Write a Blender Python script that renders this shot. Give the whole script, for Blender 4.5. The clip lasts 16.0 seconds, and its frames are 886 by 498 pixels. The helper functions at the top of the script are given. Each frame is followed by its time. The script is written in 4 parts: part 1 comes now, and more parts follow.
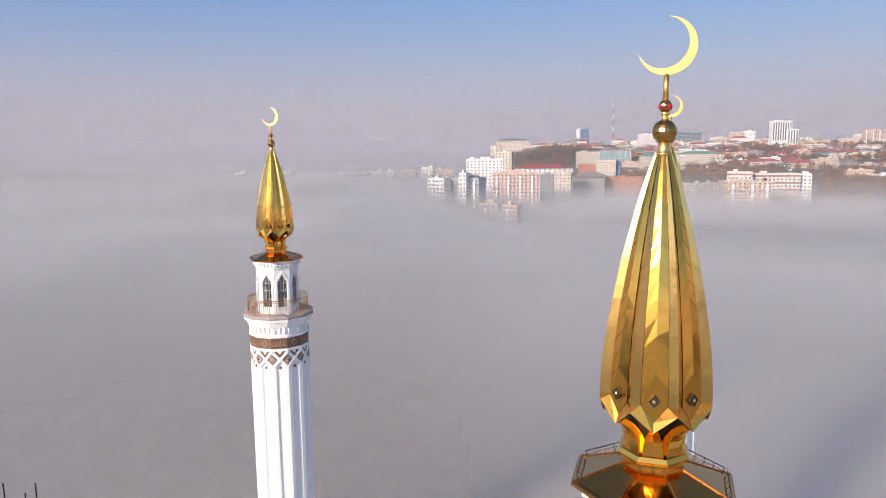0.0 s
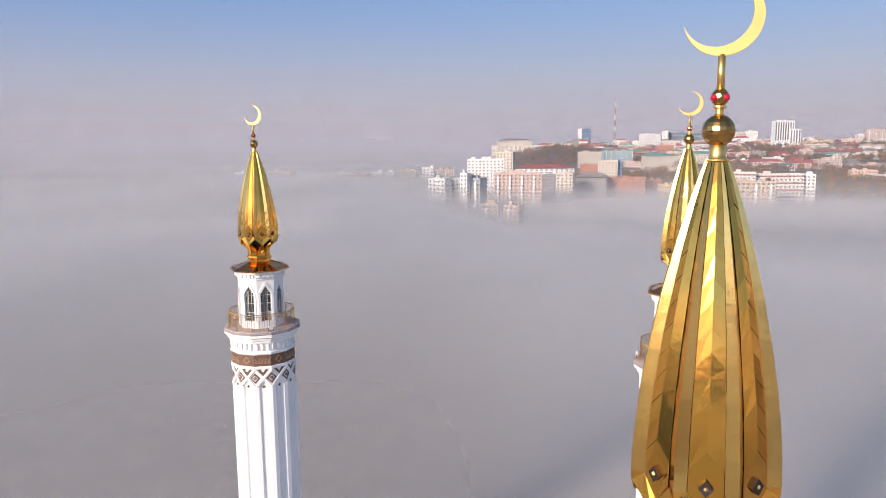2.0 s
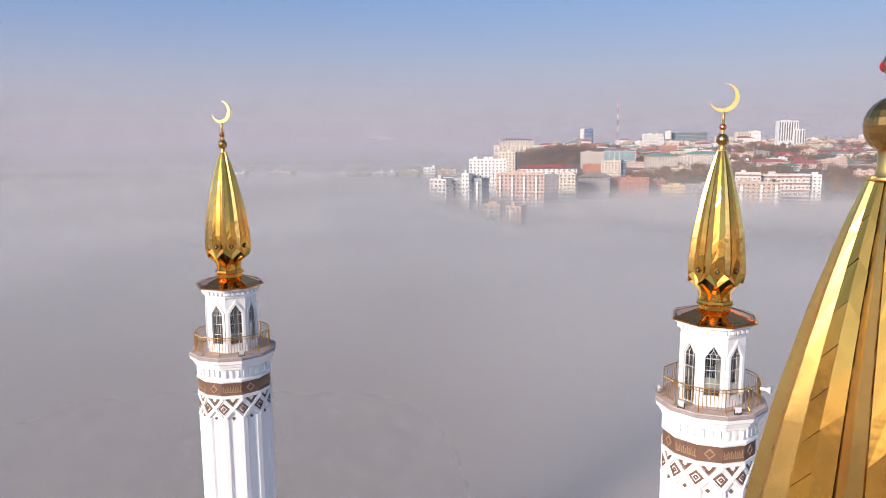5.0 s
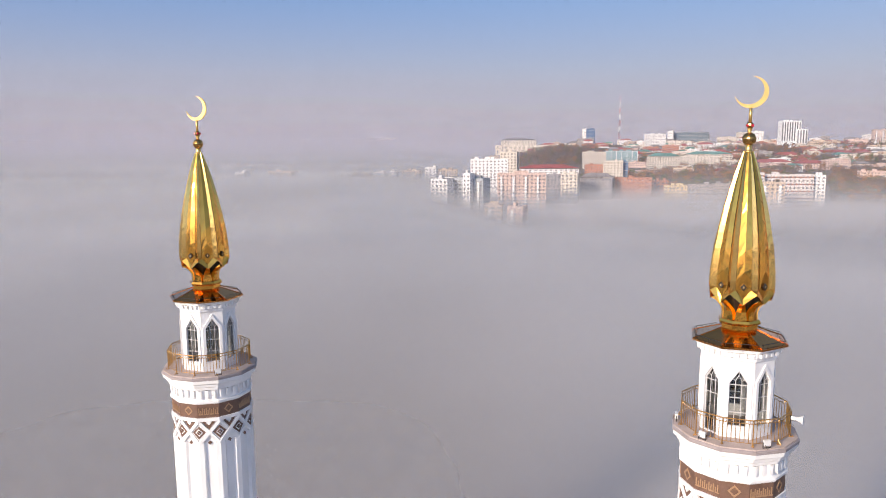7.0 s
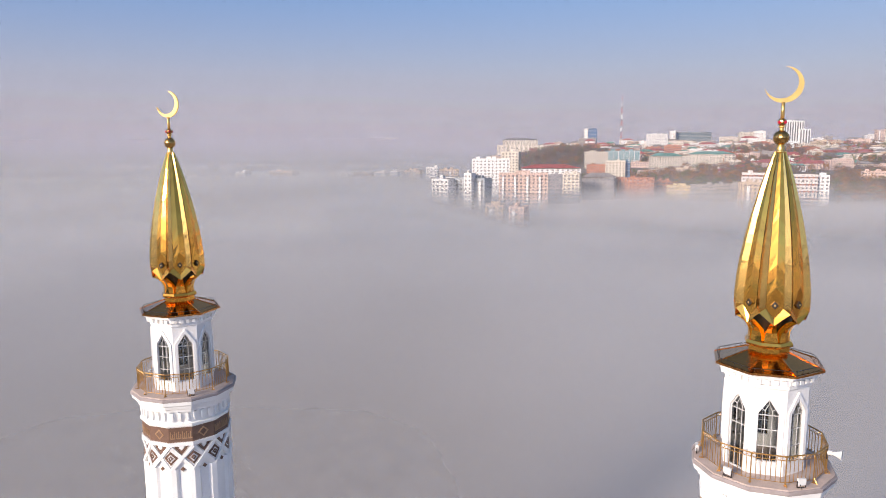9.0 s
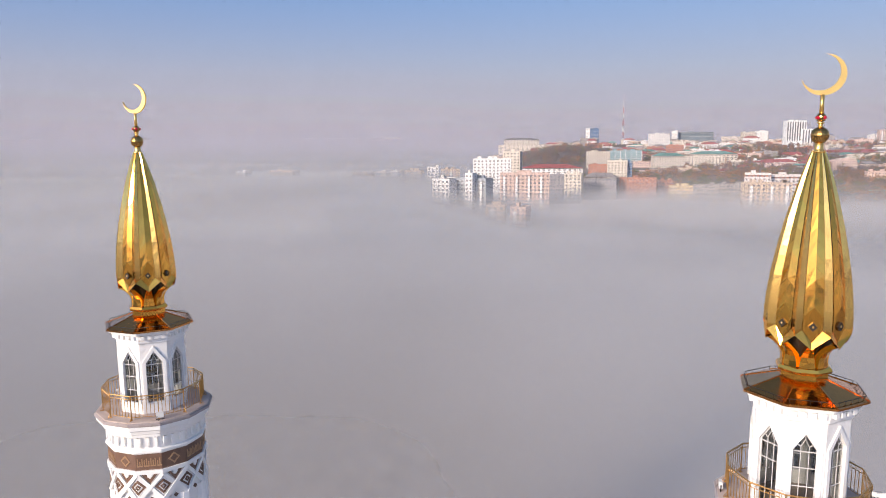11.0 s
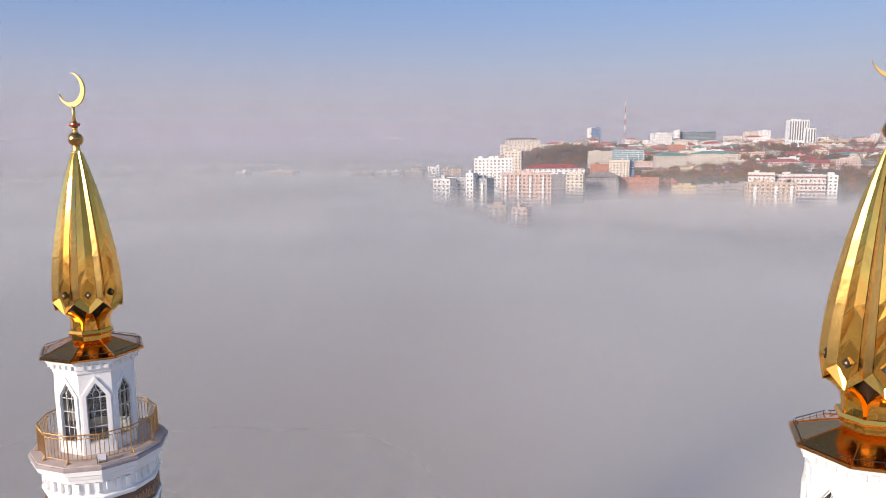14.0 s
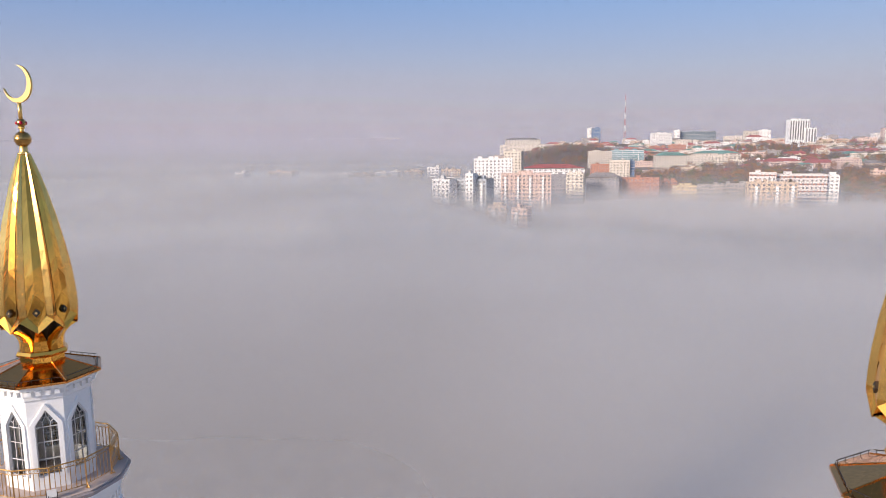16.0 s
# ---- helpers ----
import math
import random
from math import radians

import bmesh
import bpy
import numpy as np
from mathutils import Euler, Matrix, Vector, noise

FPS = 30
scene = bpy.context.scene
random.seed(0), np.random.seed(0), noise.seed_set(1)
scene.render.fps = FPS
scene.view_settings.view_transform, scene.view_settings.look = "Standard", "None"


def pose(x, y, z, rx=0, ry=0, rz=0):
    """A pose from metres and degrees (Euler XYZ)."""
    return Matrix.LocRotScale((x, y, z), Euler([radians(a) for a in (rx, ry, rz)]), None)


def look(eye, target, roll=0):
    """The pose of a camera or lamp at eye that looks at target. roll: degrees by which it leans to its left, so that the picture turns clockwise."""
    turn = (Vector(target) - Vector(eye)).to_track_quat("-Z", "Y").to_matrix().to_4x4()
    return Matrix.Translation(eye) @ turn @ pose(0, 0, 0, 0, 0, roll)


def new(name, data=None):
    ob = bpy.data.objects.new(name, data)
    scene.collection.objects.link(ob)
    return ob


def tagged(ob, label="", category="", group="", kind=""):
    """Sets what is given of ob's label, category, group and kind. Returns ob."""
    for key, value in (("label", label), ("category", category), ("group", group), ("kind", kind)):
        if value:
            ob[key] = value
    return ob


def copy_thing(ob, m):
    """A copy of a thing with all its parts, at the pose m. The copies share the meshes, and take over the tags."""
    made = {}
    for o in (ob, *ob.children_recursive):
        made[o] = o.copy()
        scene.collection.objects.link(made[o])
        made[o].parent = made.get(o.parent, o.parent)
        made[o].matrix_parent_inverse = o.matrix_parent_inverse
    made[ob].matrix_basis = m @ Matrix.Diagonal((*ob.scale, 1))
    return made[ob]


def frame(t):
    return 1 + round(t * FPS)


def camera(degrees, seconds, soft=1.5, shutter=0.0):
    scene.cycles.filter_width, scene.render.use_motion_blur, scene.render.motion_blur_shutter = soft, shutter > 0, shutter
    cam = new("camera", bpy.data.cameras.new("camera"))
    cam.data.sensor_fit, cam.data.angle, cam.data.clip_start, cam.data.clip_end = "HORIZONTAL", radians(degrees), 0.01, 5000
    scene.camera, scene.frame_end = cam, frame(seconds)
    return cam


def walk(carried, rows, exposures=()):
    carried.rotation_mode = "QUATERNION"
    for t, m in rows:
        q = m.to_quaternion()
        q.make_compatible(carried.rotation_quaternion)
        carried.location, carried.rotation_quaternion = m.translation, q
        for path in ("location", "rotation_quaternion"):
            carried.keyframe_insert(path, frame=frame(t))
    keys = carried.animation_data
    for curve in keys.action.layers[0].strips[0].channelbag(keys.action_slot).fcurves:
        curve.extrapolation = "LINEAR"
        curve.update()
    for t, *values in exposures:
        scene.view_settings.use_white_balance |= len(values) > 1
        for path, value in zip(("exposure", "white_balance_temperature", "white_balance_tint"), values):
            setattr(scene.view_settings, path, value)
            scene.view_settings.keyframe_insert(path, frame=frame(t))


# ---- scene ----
cam = camera(64.31, 16.0, 1.0)
EYE = 62.0
PATH = [
    (0.0, 0.000, 0.000, 0.000, 0.000, -8.362, 0.536),
    (1.0, 0.177, 2.288, 0.035, 0.053, -8.366, 0.533),
    (2.0, 0.364, 4.530, 0.067, 0.107, -8.369, 0.523),
    (3.0, 0.556, 6.724, 0.095, 0.164, -8.373, 0.506),
    (4.0, 0.751, 8.870, 0.116, 0.224, -8.378, 0.484),
    (5.0, 0.946, 10.966, 0.130, 0.286, -8.384, 0.459),
    (6.0, 1.139, 13.014, 0.136, 0.351, -8.391, 0.432),
    (7.0, 1.330, 15.013, 0.134, 0.417, -8.399, 0.405),
    (8.0, 1.517, 16.964, 0.124, 0.484, -8.409, 0.380),
    (9.0, 1.700, 18.868, 0.107, 0.550, -8.419, 0.359),
    (10.0, 1.880, 20.726, 0.084, 0.613, -8.428, 0.344),
    (11.0, 2.058, 22.540, 0.056, 0.670, -8.437, 0.337),
    (12.0, 2.236, 24.312, 0.026, 0.720, -8.444, 0.340),
    (13.0, 2.416, 26.044, -0.004, 0.759, -8.447, 0.357),
    (14.0, 2.600, 27.739, -0.032, 0.783, -8.446, 0.389),
    (15.0, 2.792, 29.400, -0.053, 0.790, -8.438, 0.439),
    (16.0, 2.997, 31.031, -0.065, 0.774, -8.423, 0.511),
]
walk(cam, [(t, pose(x, y, EYE + z, 90 + pitch, roll, yaw)) for t, x, y, z, yaw, pitch, roll in PATH], [(0.0, -0.03, 6750, 13)])
scene.cycles.transparent_max_bounces = 128

# ---- sky and sun ----
SUN_AZ, SUN_EL = -134.0, 20.0
world = bpy.data.worlds.new("sky")
scene.world = world
world.use_nodes = True
wn, wl = world.node_tree.nodes, world.node_tree.links
wn.clear()
sky = wn.new("ShaderNodeTexSky")
sky.sky_type, sky.sun_disc = "NISHITA", False
sky.sun_elevation, sky.sun_rotation = radians(SUN_EL), radians(90 - SUN_AZ)
sky.air_density, sky.dust_density, sky.ozone_density = 1.0, 1.5, 2.0
coord = wn.new("ShaderNodeTexCoord")
split = wn.new("ShaderNodeSeparateXYZ")
wl.new(coord.outputs["Generated"], split.inputs[0])
# misty air: the haze thins with elevation
haze_amount = wn.new("ShaderNodeValToRGB")
ramp = haze_amount.color_ramp
ramp.elements[0].position, ramp.elements[0].color = 0.0, (1, 1, 1, 1)
ramp.elements[1].position, ramp.elements[1].color = 0.75, (0.12, 0.12, 0.12, 1)
mid = ramp.elements.new(0.22)
mid.color = (0.55, 0.55, 0.55, 1)
wl.new(split.outputs["Z"], haze_amount.inputs[0])
haze_colour = wn.new("ShaderNodeValToRGB")
ramp = haze_colour.color_ramp
ramp.elements[0].position, ramp.elements[0].color = 0.0, (0.47, 0.435, 0.475, 1)
ramp.elements[1].position, ramp.elements[1].color = 0.21, (0.20, 0.37, 0.78, 1)
mid = ramp.elements.new(0.09)
mid.color = (0.40, 0.44, 0.60, 1)
wl.new(split.outputs["Z"], haze_colour.inputs[0])
sky_bg, haze_bg, mix = wn.new("ShaderNodeBackground"), wn.new("ShaderNodeBackground"), wn.new("ShaderNodeMixShader")
sky_bg.inputs["Strength"].default_value = 0.12
haze_bg.inputs["Strength"].default_value = 1.15
wl.new(sky.outputs[0], sky_bg.inputs["Color"])
wl.new(haze_colour.outputs[0], haze_bg.inputs["Color"])
# mist scatters forward: the air glows round the sun
facing, glow = wn.new("ShaderNodeVectorMath"), wn.new("ShaderNodeMapRange")
facing.operation = "DOT_PRODUCT"
facing.inputs[1].default_value = (math.cos(radians(SUN_AZ)) * math.cos(radians(SUN_EL)), math.sin(radians(SUN_AZ)) * math.cos(radians(SUN_EL)), math.sin(radians(SUN_EL)))
wl.new(coord.outputs["Generated"], facing.inputs[0])
glow.interpolation_type = "SMOOTHSTEP"
glow.inputs["From Min"].default_value, glow.inputs["From Max"].default_value = 0.05, 1.0
glow.inputs["To Min"].default_value, glow.inputs["To Max"].default_value = 1.06, 3.0
wl.new(facing.outputs["Value"], glow.inputs["Value"])
wl.new(glow.outputs[0], haze_bg.inputs["Strength"])
wl.new(haze_amount.outputs[0], mix.inputs[0])
wl.new(sky_bg.outputs[0], mix.inputs[1])
wl.new(haze_bg.outputs[0], mix.inputs[2])
out = wn.new("ShaderNodeOutputWorld")
wl.new(mix.outputs[0], out.inputs[0])

sun = new("sun", bpy.data.lights.new("sun", "SUN"))
sun.data.energy, sun.data.angle, sun.data.color = 5.0, radians(8.0), (1.0, 0.87, 0.72)
sun_dir = Vector((math.cos(radians(SUN_AZ)) * math.cos(radians(SUN_EL)), math.sin(radians(SUN_AZ)) * math.cos(radians(SUN_EL)), math.sin(radians(SUN_EL))))
sun.matrix_world = look(sun_dir * 300, (0, 0, 0))


# ---- materials ----
def material(name, colour, rough=0.7, metal=0.0, vary=0.12, scale=2.0, grain=25.0, bump=0.1, dist=0.01, vary_rough=0.1, random_value=0.0):
    """A surface with stains at one scale, grain at another, and fine relief."""
    m = bpy.data.materials.new(name)
    m.use_nodes = True
    n, l = m.node_tree.nodes, m.node_tree.links
    bs = n["Principled BSDF"]
    tc = n.new("ShaderNodeTexCoord")
    big, fine = n.new("ShaderNodeTexNoise"), n.new("ShaderNodeTexNoise")
    big.inputs["Scale"].default_value, big.inputs["Detail"].default_value = scale, 4
    fine.inputs["Scale"].default_value, fine.inputs["Detail"].default_value = grain, 3
    l.new(tc.outputs["Object"], big.inputs["Vector"])
    l.new(tc.outputs["Object"], fine.inputs["Vector"])
    add = n.new("ShaderNodeMath")
    add.operation = "ADD"
    l.new(big.outputs["Fac"], add.inputs[0])
    l.new(fine.outputs["Fac"], add.inputs[1])
    rng = n.new("ShaderNodeMapRange")
    rng.inputs["From Min"].default_value, rng.inputs["From Max"].default_value = 0.6, 1.4
    rng.inputs["To Min"].default_value, rng.inputs["To Max"].default_value = 1 - vary, 1 + vary
    l.new(add.outputs[0], rng.inputs["Value"])
    value = rng.outputs[0]
    if random_value:
        info, rnd, mul = n.new("ShaderNodeObjectInfo"), n.new("ShaderNodeMapRange"), n.new("ShaderNodeMath")
        rnd.inputs["To Min"].default_value, rnd.inputs["To Max"].default_value = 1 - random_value, 1 + random_value
        l.new(info.outputs["Random"], rnd.inputs["Value"])
        mul.operation = "MULTIPLY"
        l.new(value, mul.inputs[0])
        l.new(rnd.outputs[0], mul.inputs[1])
        value = mul.outputs[0]
    tint = n.new("ShaderNodeVectorMath")
    tint.operation = "SCALE"
    tint.inputs[0].default_value = colour
    l.new(value, tint.inputs["Scale"])
    l.new(tint.outputs[0], bs.inputs["Base Color"])
    rr = n.new("ShaderNodeMapRange")
    rr.inputs["To Min"].default_value, rr.inputs["To Max"].default_value = max(rough - vary_rough, 0.02), rough + vary_rough
    l.new(big.outputs["Fac"], rr.inputs["Value"])
    l.new(rr.outputs[0], bs.inputs["Roughness"])
    bs.inputs["Metallic"].default_value = metal
    if bump:
        bp = n.new("ShaderNodeBump")
        bp.inputs["Strength"].default_value, bp.inputs["Distance"].default_value = bump, dist
        l.new(add.outputs[0], bp.inputs["Height"])
        l.new(bp.outputs[0], bs.inputs["Normal"])
    return m


GOLD = material("gilded_sheet", (1.0, 0.475, 0.085), 0.10, 1.0, 0.06, 0.9, 3.5, 0.10, 0.03, 0.05, 0.10)
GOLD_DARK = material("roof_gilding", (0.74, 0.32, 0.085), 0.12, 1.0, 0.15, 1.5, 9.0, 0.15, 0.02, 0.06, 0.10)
GOLD_STRIP = material("gilded_strip", (1.0, 0.61, 0.18), 0.20, 1.0, 0.06, 0.9, 4.0, 0.12, 0.03, 0.05, 0.06)
GOLD_PALE = material("brushed_gilding", (0.88, 0.59, 0.20), 0.40, 1.0, 0.06, 2.0, 30.0, 0.1, 0.01, 0.06)
BRONZE = material("bronze_ball", (0.55, 0.30, 0.09), 0.22, 1.0, 0.15, 3.0, 25.0, 0.1, 0.01)
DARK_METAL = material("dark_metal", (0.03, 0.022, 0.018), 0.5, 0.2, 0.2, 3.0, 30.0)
RUBY = material("ruby_glass", (0.45, 0.01, 0.03), 0.12, 0.0, 0.1, 8.0, 30.0, 0.0)
PLASTER = material("white_plaster", (0.85, 0.84, 0.82), 0.75, 0.0, 0.05, 0.6, 14.0, 0.15, 0.01)
BROWN = material("brown_ceramic", (0.17, 0.095, 0.065), 0.5, 0.0, 0.25, 3.0, 25.0)
LETTER = material("gold_brown_relief", (0.42, 0.26, 0.15), 0.45, 0.2, 0.15, 3.0, 25.0)
FLOORING = material("balcony_paving", (0.52, 0.42, 0.37), 0.8, 0.0, 0.2, 2.0, 20.0)
EDGE = material("slab_edging", (0.34, 0.29, 0.28), 0.6, 0.0, 0.2, 2.0, 20.0)
RAIL = material("brass_railing", (0.55, 0.31, 0.10), 0.35, 0.85, 0.2, 4.0, 30.0)
FRAME = material("window_frame_paint", (0.58, 0.57, 0.57), 0.5, 0.0, 0.08, 3.0, 30.0)
LAMP_WHITE = material("white_lamp_housing", (0.75, 0.74, 0.72), 0.4, 0.0, 0.05, 3.0, 30.0)


def glass(name, tint=(0.85, 0.9, 0.92)):
    m = bpy.data.materials.new(name)
    m.use_nodes = True
    n, l = m.node_tree.nodes, m.node_tree.links
    n.clear()
    tr, gl, mx, fr, o = n.new("ShaderNodeBsdfTransparent"), n.new("ShaderNodeBsdfGlossy"), n.new("ShaderNodeMixShader"), n.new("ShaderNodeFresnel"), n.new("ShaderNodeOutputMaterial")
    tr.inputs[0].default_value = (*tint, 1)
    gl.inputs["Roughness"].default_value = 0.03
    l.new(fr.outputs[0], mx.inputs[0])
    l.new(tr.outputs[0], mx.inputs[1])
    l.new(gl.outputs[0], mx.inputs[2])
    l.new(mx.outputs[0], o.inputs[0])
    return m


GLASS = glass("clear_glass", (0.40, 0.43, 0.45))


def fog_material(name, colour, low, high, scale, falloff=None, through_light=0.0):
    """Mist: a scattering veil whose thickness drifts between low and high."""
    m = bpy.data.materials.new(name)
    m.use_nodes = True
    n, l = m.node_tree.nodes, m.node_tree.links
    n.clear()
    geo, noise_a, rng = n.new("ShaderNodeNewGeometry"), n.new("ShaderNodeTexNoise"), n.new("ShaderNodeMapRange")
    mapping = n.new("ShaderNodeMapping")
    mapping.inputs["Scale"].default_value = (1, 0.8, 0.9)
    l.new(geo.outputs["Position"], mapping.inputs[0])
    l.new(mapping.outputs[0], noise_a.inputs["Vector"])
    noise_a.inputs["Scale"].default_value, noise_a.inputs["Detail"].default_value, noise_a.inputs["Roughness"].default_value = scale, 5, 0.55
    noise_a.inputs["Distortion"].default_value = 0.6
    rng.inputs["From Min"].default_value, rng.inputs["From Max"].default_value = 0.32, 0.68
    rng.inputs["To Min"].default_value, rng.inputs["To Max"].default_value = low, high
    rng.interpolation_type = "SMOOTHSTEP"
    l.new(noise_a.outputs["Fac"], rng.inputs["Value"])
    tr, df, tl, body_mix, mx, o = (n.new("ShaderNodeBsdfTransparent"), n.new("ShaderNodeBsdfDiffuse"), n.new("ShaderNodeBsdfTranslucent"),
                                   n.new("ShaderNodeMixShader"), n.new("ShaderNodeMixShader"), n.new("ShaderNodeOutputMaterial"))
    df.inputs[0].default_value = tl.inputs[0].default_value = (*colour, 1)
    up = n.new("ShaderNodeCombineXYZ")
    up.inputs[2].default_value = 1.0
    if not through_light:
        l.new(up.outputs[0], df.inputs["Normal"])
    body_mix.inputs[0].default_value = through_light
    l.new(df.outputs[0], body_mix.inputs[1])
    l.new(tl.outputs[0], body_mix.inputs[2])
    density = rng.outputs[0]
    if falloff:
        # thins from the first height or distance to the second, and towards the open, clearer side
        kind, start, end, clear, *rise_from = falloff
        xyz, fade, mul = n.new("ShaderNodeSeparateXYZ"), n.new("ShaderNodeMapRange"), n.new("ShaderNodeMath")
        l.new(geo.outputs["Position"], xyz.inputs[0])
        fade.interpolation_type = "SMOOTHSTEP"
        fade.inputs["From Min"].default_value, fade.inputs["From Max"].default_value = start, end
        mul.operation = "MULTIPLY"
        if kind == "height":
            rise, decay = n.new("ShaderNodeMath"), n.new("ShaderNodeMath")
            fade.interpolation_type = "LINEAR"
            fade.inputs["From Max"].default_value = start + end
            fade.inputs["To Min"].default_value, fade.inputs["To Max"].default_value = 0.0, -1.0
            fade.clamp = False
            l.new(xyz.outputs["Z"], fade.inputs["Value"])
            rise.operation, rise.inputs[1].default_value = "MINIMUM", 0.0
            decay.operation = "EXPONENT"
            l.new(fade.outputs[0], rise.inputs[0])
            l.new(rise.outputs[0], decay.inputs[0])
            side, ratio, both = n.new("ShaderNodeMath"), n.new("ShaderNodeMapRange"), n.new("ShaderNodeMath")
            side.operation, both.operation = "DIVIDE", "MULTIPLY"
            l.new(xyz.outputs["X"], side.inputs[0])
            l.new(xyz.outputs["Y"], side.inputs[1])
            ratio.interpolation_type = "SMOOTHSTEP"
            ratio.inputs["From Min"].default_value, ratio.inputs["From Max"].default_value = -0.12, 0.12
            ratio.inputs["To Min"].default_value, ratio.inputs["To Max"].default_value = 1.0, clear
            l.new(side.outputs[0], ratio.inputs["Value"])
            l.new(decay.outputs[0], both.inputs[0])
            l.new(ratio.outputs[0], both.inputs[1])
            l.new(both.outputs[0], mul.inputs[1])
            if rise_from:
                lift, grown = n.new("ShaderNodeMapRange"), n.new("ShaderNodeMath")
                lift.interpolation_type, grown.operation = "SMOOTHSTEP", "MULTIPLY"
                lift.inputs["From Min"].default_value, lift.inputs["From Max"].default_value = rise_from
                l.new(xyz.outputs["Z"], lift.inputs["Value"])
                l.new(lift.outputs[0], grown.inputs[0])
                l.new(both.outputs[0], grown.inputs[1])
                l.new(grown.outputs[0], mul.inputs[1])
        else:
            dist = n.new("ShaderNodeVectorMath")
            dist.operation = "LENGTH"
            l.new(geo.outputs["Position"], dist.inputs[0])
            l.new(dist.outputs["Value"], fade.inputs["Value"])
            fade.inputs["To Min"].default_value, fade.inputs["To Max"].default_value = clear, 1.0
            # the near fog is thicker towards the town side
            side = n.new("ShaderNodeMapRange")
            side.interpolation_type = "SMOOTHSTEP"
            side.inputs["From Min"].default_value, side.inputs["From Max"].default_value = -15.0, 45.0
            side.inputs["To Min"].default_value, side.inputs["To Max"].default_value = 0.85 * clear, 1.4 * clear
            l.new(xyz.outputs["X"], side.inputs["Value"])
            l.new(side.outputs[0], fade.inputs["To Min"])
            l.new(fade.outputs[0], mul.inputs[1])
        l.new(density, mul.inputs[0])
        density = mul.outputs[0]
    l.new(density, mx.inputs[0])
    l.new(tr.outputs[0], mx.inputs[1])
    l.new(body_mix.outputs[0], mx.inputs[2])
    l.new(mx.outputs[0], o.inputs[0])
    return m


# ---- helpers for meshes ----
def solid(name, verts, faces, mat, smooth=False):
    me = bpy.data.meshes.new(name)
    me.from_pydata([tuple(v) for v in verts], [], faces)
    me.materials.append(mat)
    if smooth:
        me.polygons.foreach_set("use_smooth", [True] * len(me.polygons))
    me.update()
    return me


def part(name, me, parent, label="", m=None):
    ob = new(name, me)
    ob.parent = parent
    if m is not None:
        ob.matrix_basis = m
    if label:
        tagged(ob, label)
    return ob


def merge(*pieces):
    """Joins (verts, faces) pairs."""
    vs, fs = [], []
    for v, f in pieces:
        k = len(vs)
        vs += list(v)
        fs += [tuple(i + k for i in q) for q in f]
    return vs, fs


def ring_profile(profile, sides, turn=0.0, caps=True):
    """A prism with that many sides from rows of (corner radius, z)."""
    vs, fs = [], []
    for r, z in profile:
        for i in range(sides):
            a = radians(turn) + 2 * math.pi * i / sides
            vs.append((r * math.cos(a), r * math.sin(a), z))
    for k in range(len(profile) - 1):
        for i in range(sides):
            j = (i + 1) % sides
            fs.append((k * sides + i, k * sides + j, (k + 1) * sides + j, (k + 1) * sides + i))
    if caps:
        fs.append(tuple(range(sides))[::-1])
        fs.append(tuple((len(profile) - 1) * sides + i for i in range(sides)))
    return vs, fs


def box(x0, x1, y0, y1, z0, z1):
    vs = [(x, y, z) for z in (z0, z1) for y in (y0, y1) for x in (x0, x1)]
    return vs, [(0, 2, 3, 1), (4, 5, 7, 6), (0, 1, 5, 4), (2, 6, 7, 3), (0, 4, 6, 2), (1, 3, 7, 5)]


def rod(a, b, r, sides=6, r_end=None):
    a, b = Vector(a), Vector(b)
    q = (b - a).to_track_quat("Z", "Y")
    vs, fs = [], []
    for base, rad in ((a, r), (b, r if r_end is None else r_end)):
        for i in range(sides):
            w = 2 * math.pi * i / sides
            vs.append(base + q @ Vector((rad * math.cos(w), rad * math.sin(w), 0)))
    for i in range(sides):
        j = (i + 1) % sides
        fs.append((i, j, sides + j, sides + i))
    fs.append(tuple(range(sides))[::-1])
    fs.append(tuple(range(sides, 2 * sides)))
    return vs, fs


def extrude_y(outline, y0, y1):
    """A flat outline of (x, z), thick between y0 and y1."""
    k = len(outline)
    vs = [(x, y0, z) for x, z in outline] + [(x, y1, z) for x, z in outline]
    fs = [tuple(range(k)), tuple(range(k, 2 * k))[::-1]]
    fs += [(i, i + k, (i + 1) % k + k, (i + 1) % k) for i in range(k)]
    return vs, fs


def turned(deg):
    return pose(0, 0, 0, 0, 0, deg)


# ---- ground ----
def smooth(a, b, x):
    if a > b:
        return 1 - smooth(b, a, x)
    t = min(max((x - a) / (b - a), 0.0), 1.0)
    return t * t * (3 - 2 * t)


def ground_height(x, y):
    d = math.hypot(x, y)
    hill = smooth(450, 2150, d) * 58 * smooth(0.0, 0.17, x / max(y, 1.0) if y > 0 else -1)
    return hill + 3.0 * noise.noise((x / 260, y / 260, 0.3)) * smooth(200, 700, d)


def polar_sheet(name, radii, spokes, height, mat):
    vs, fs = [], []
    for r in radii:
        for i in range(spokes):
            a = 2 * math.pi * i / spokes
            x, y = r * math.cos(a), r * math.sin(a)
            vs.append((x, y, height(x, y)))
    for k in range(len(radii) - 1):
        for i in range(spokes):
            j = (i + 1) % spokes
            fs.append((k * spokes + i, k * spokes + j, (k + 1) * spokes + j, (k + 1) * spokes + i))
    fs.append(tuple(range(spokes)))
    return solid(name, vs, fs, mat, True)


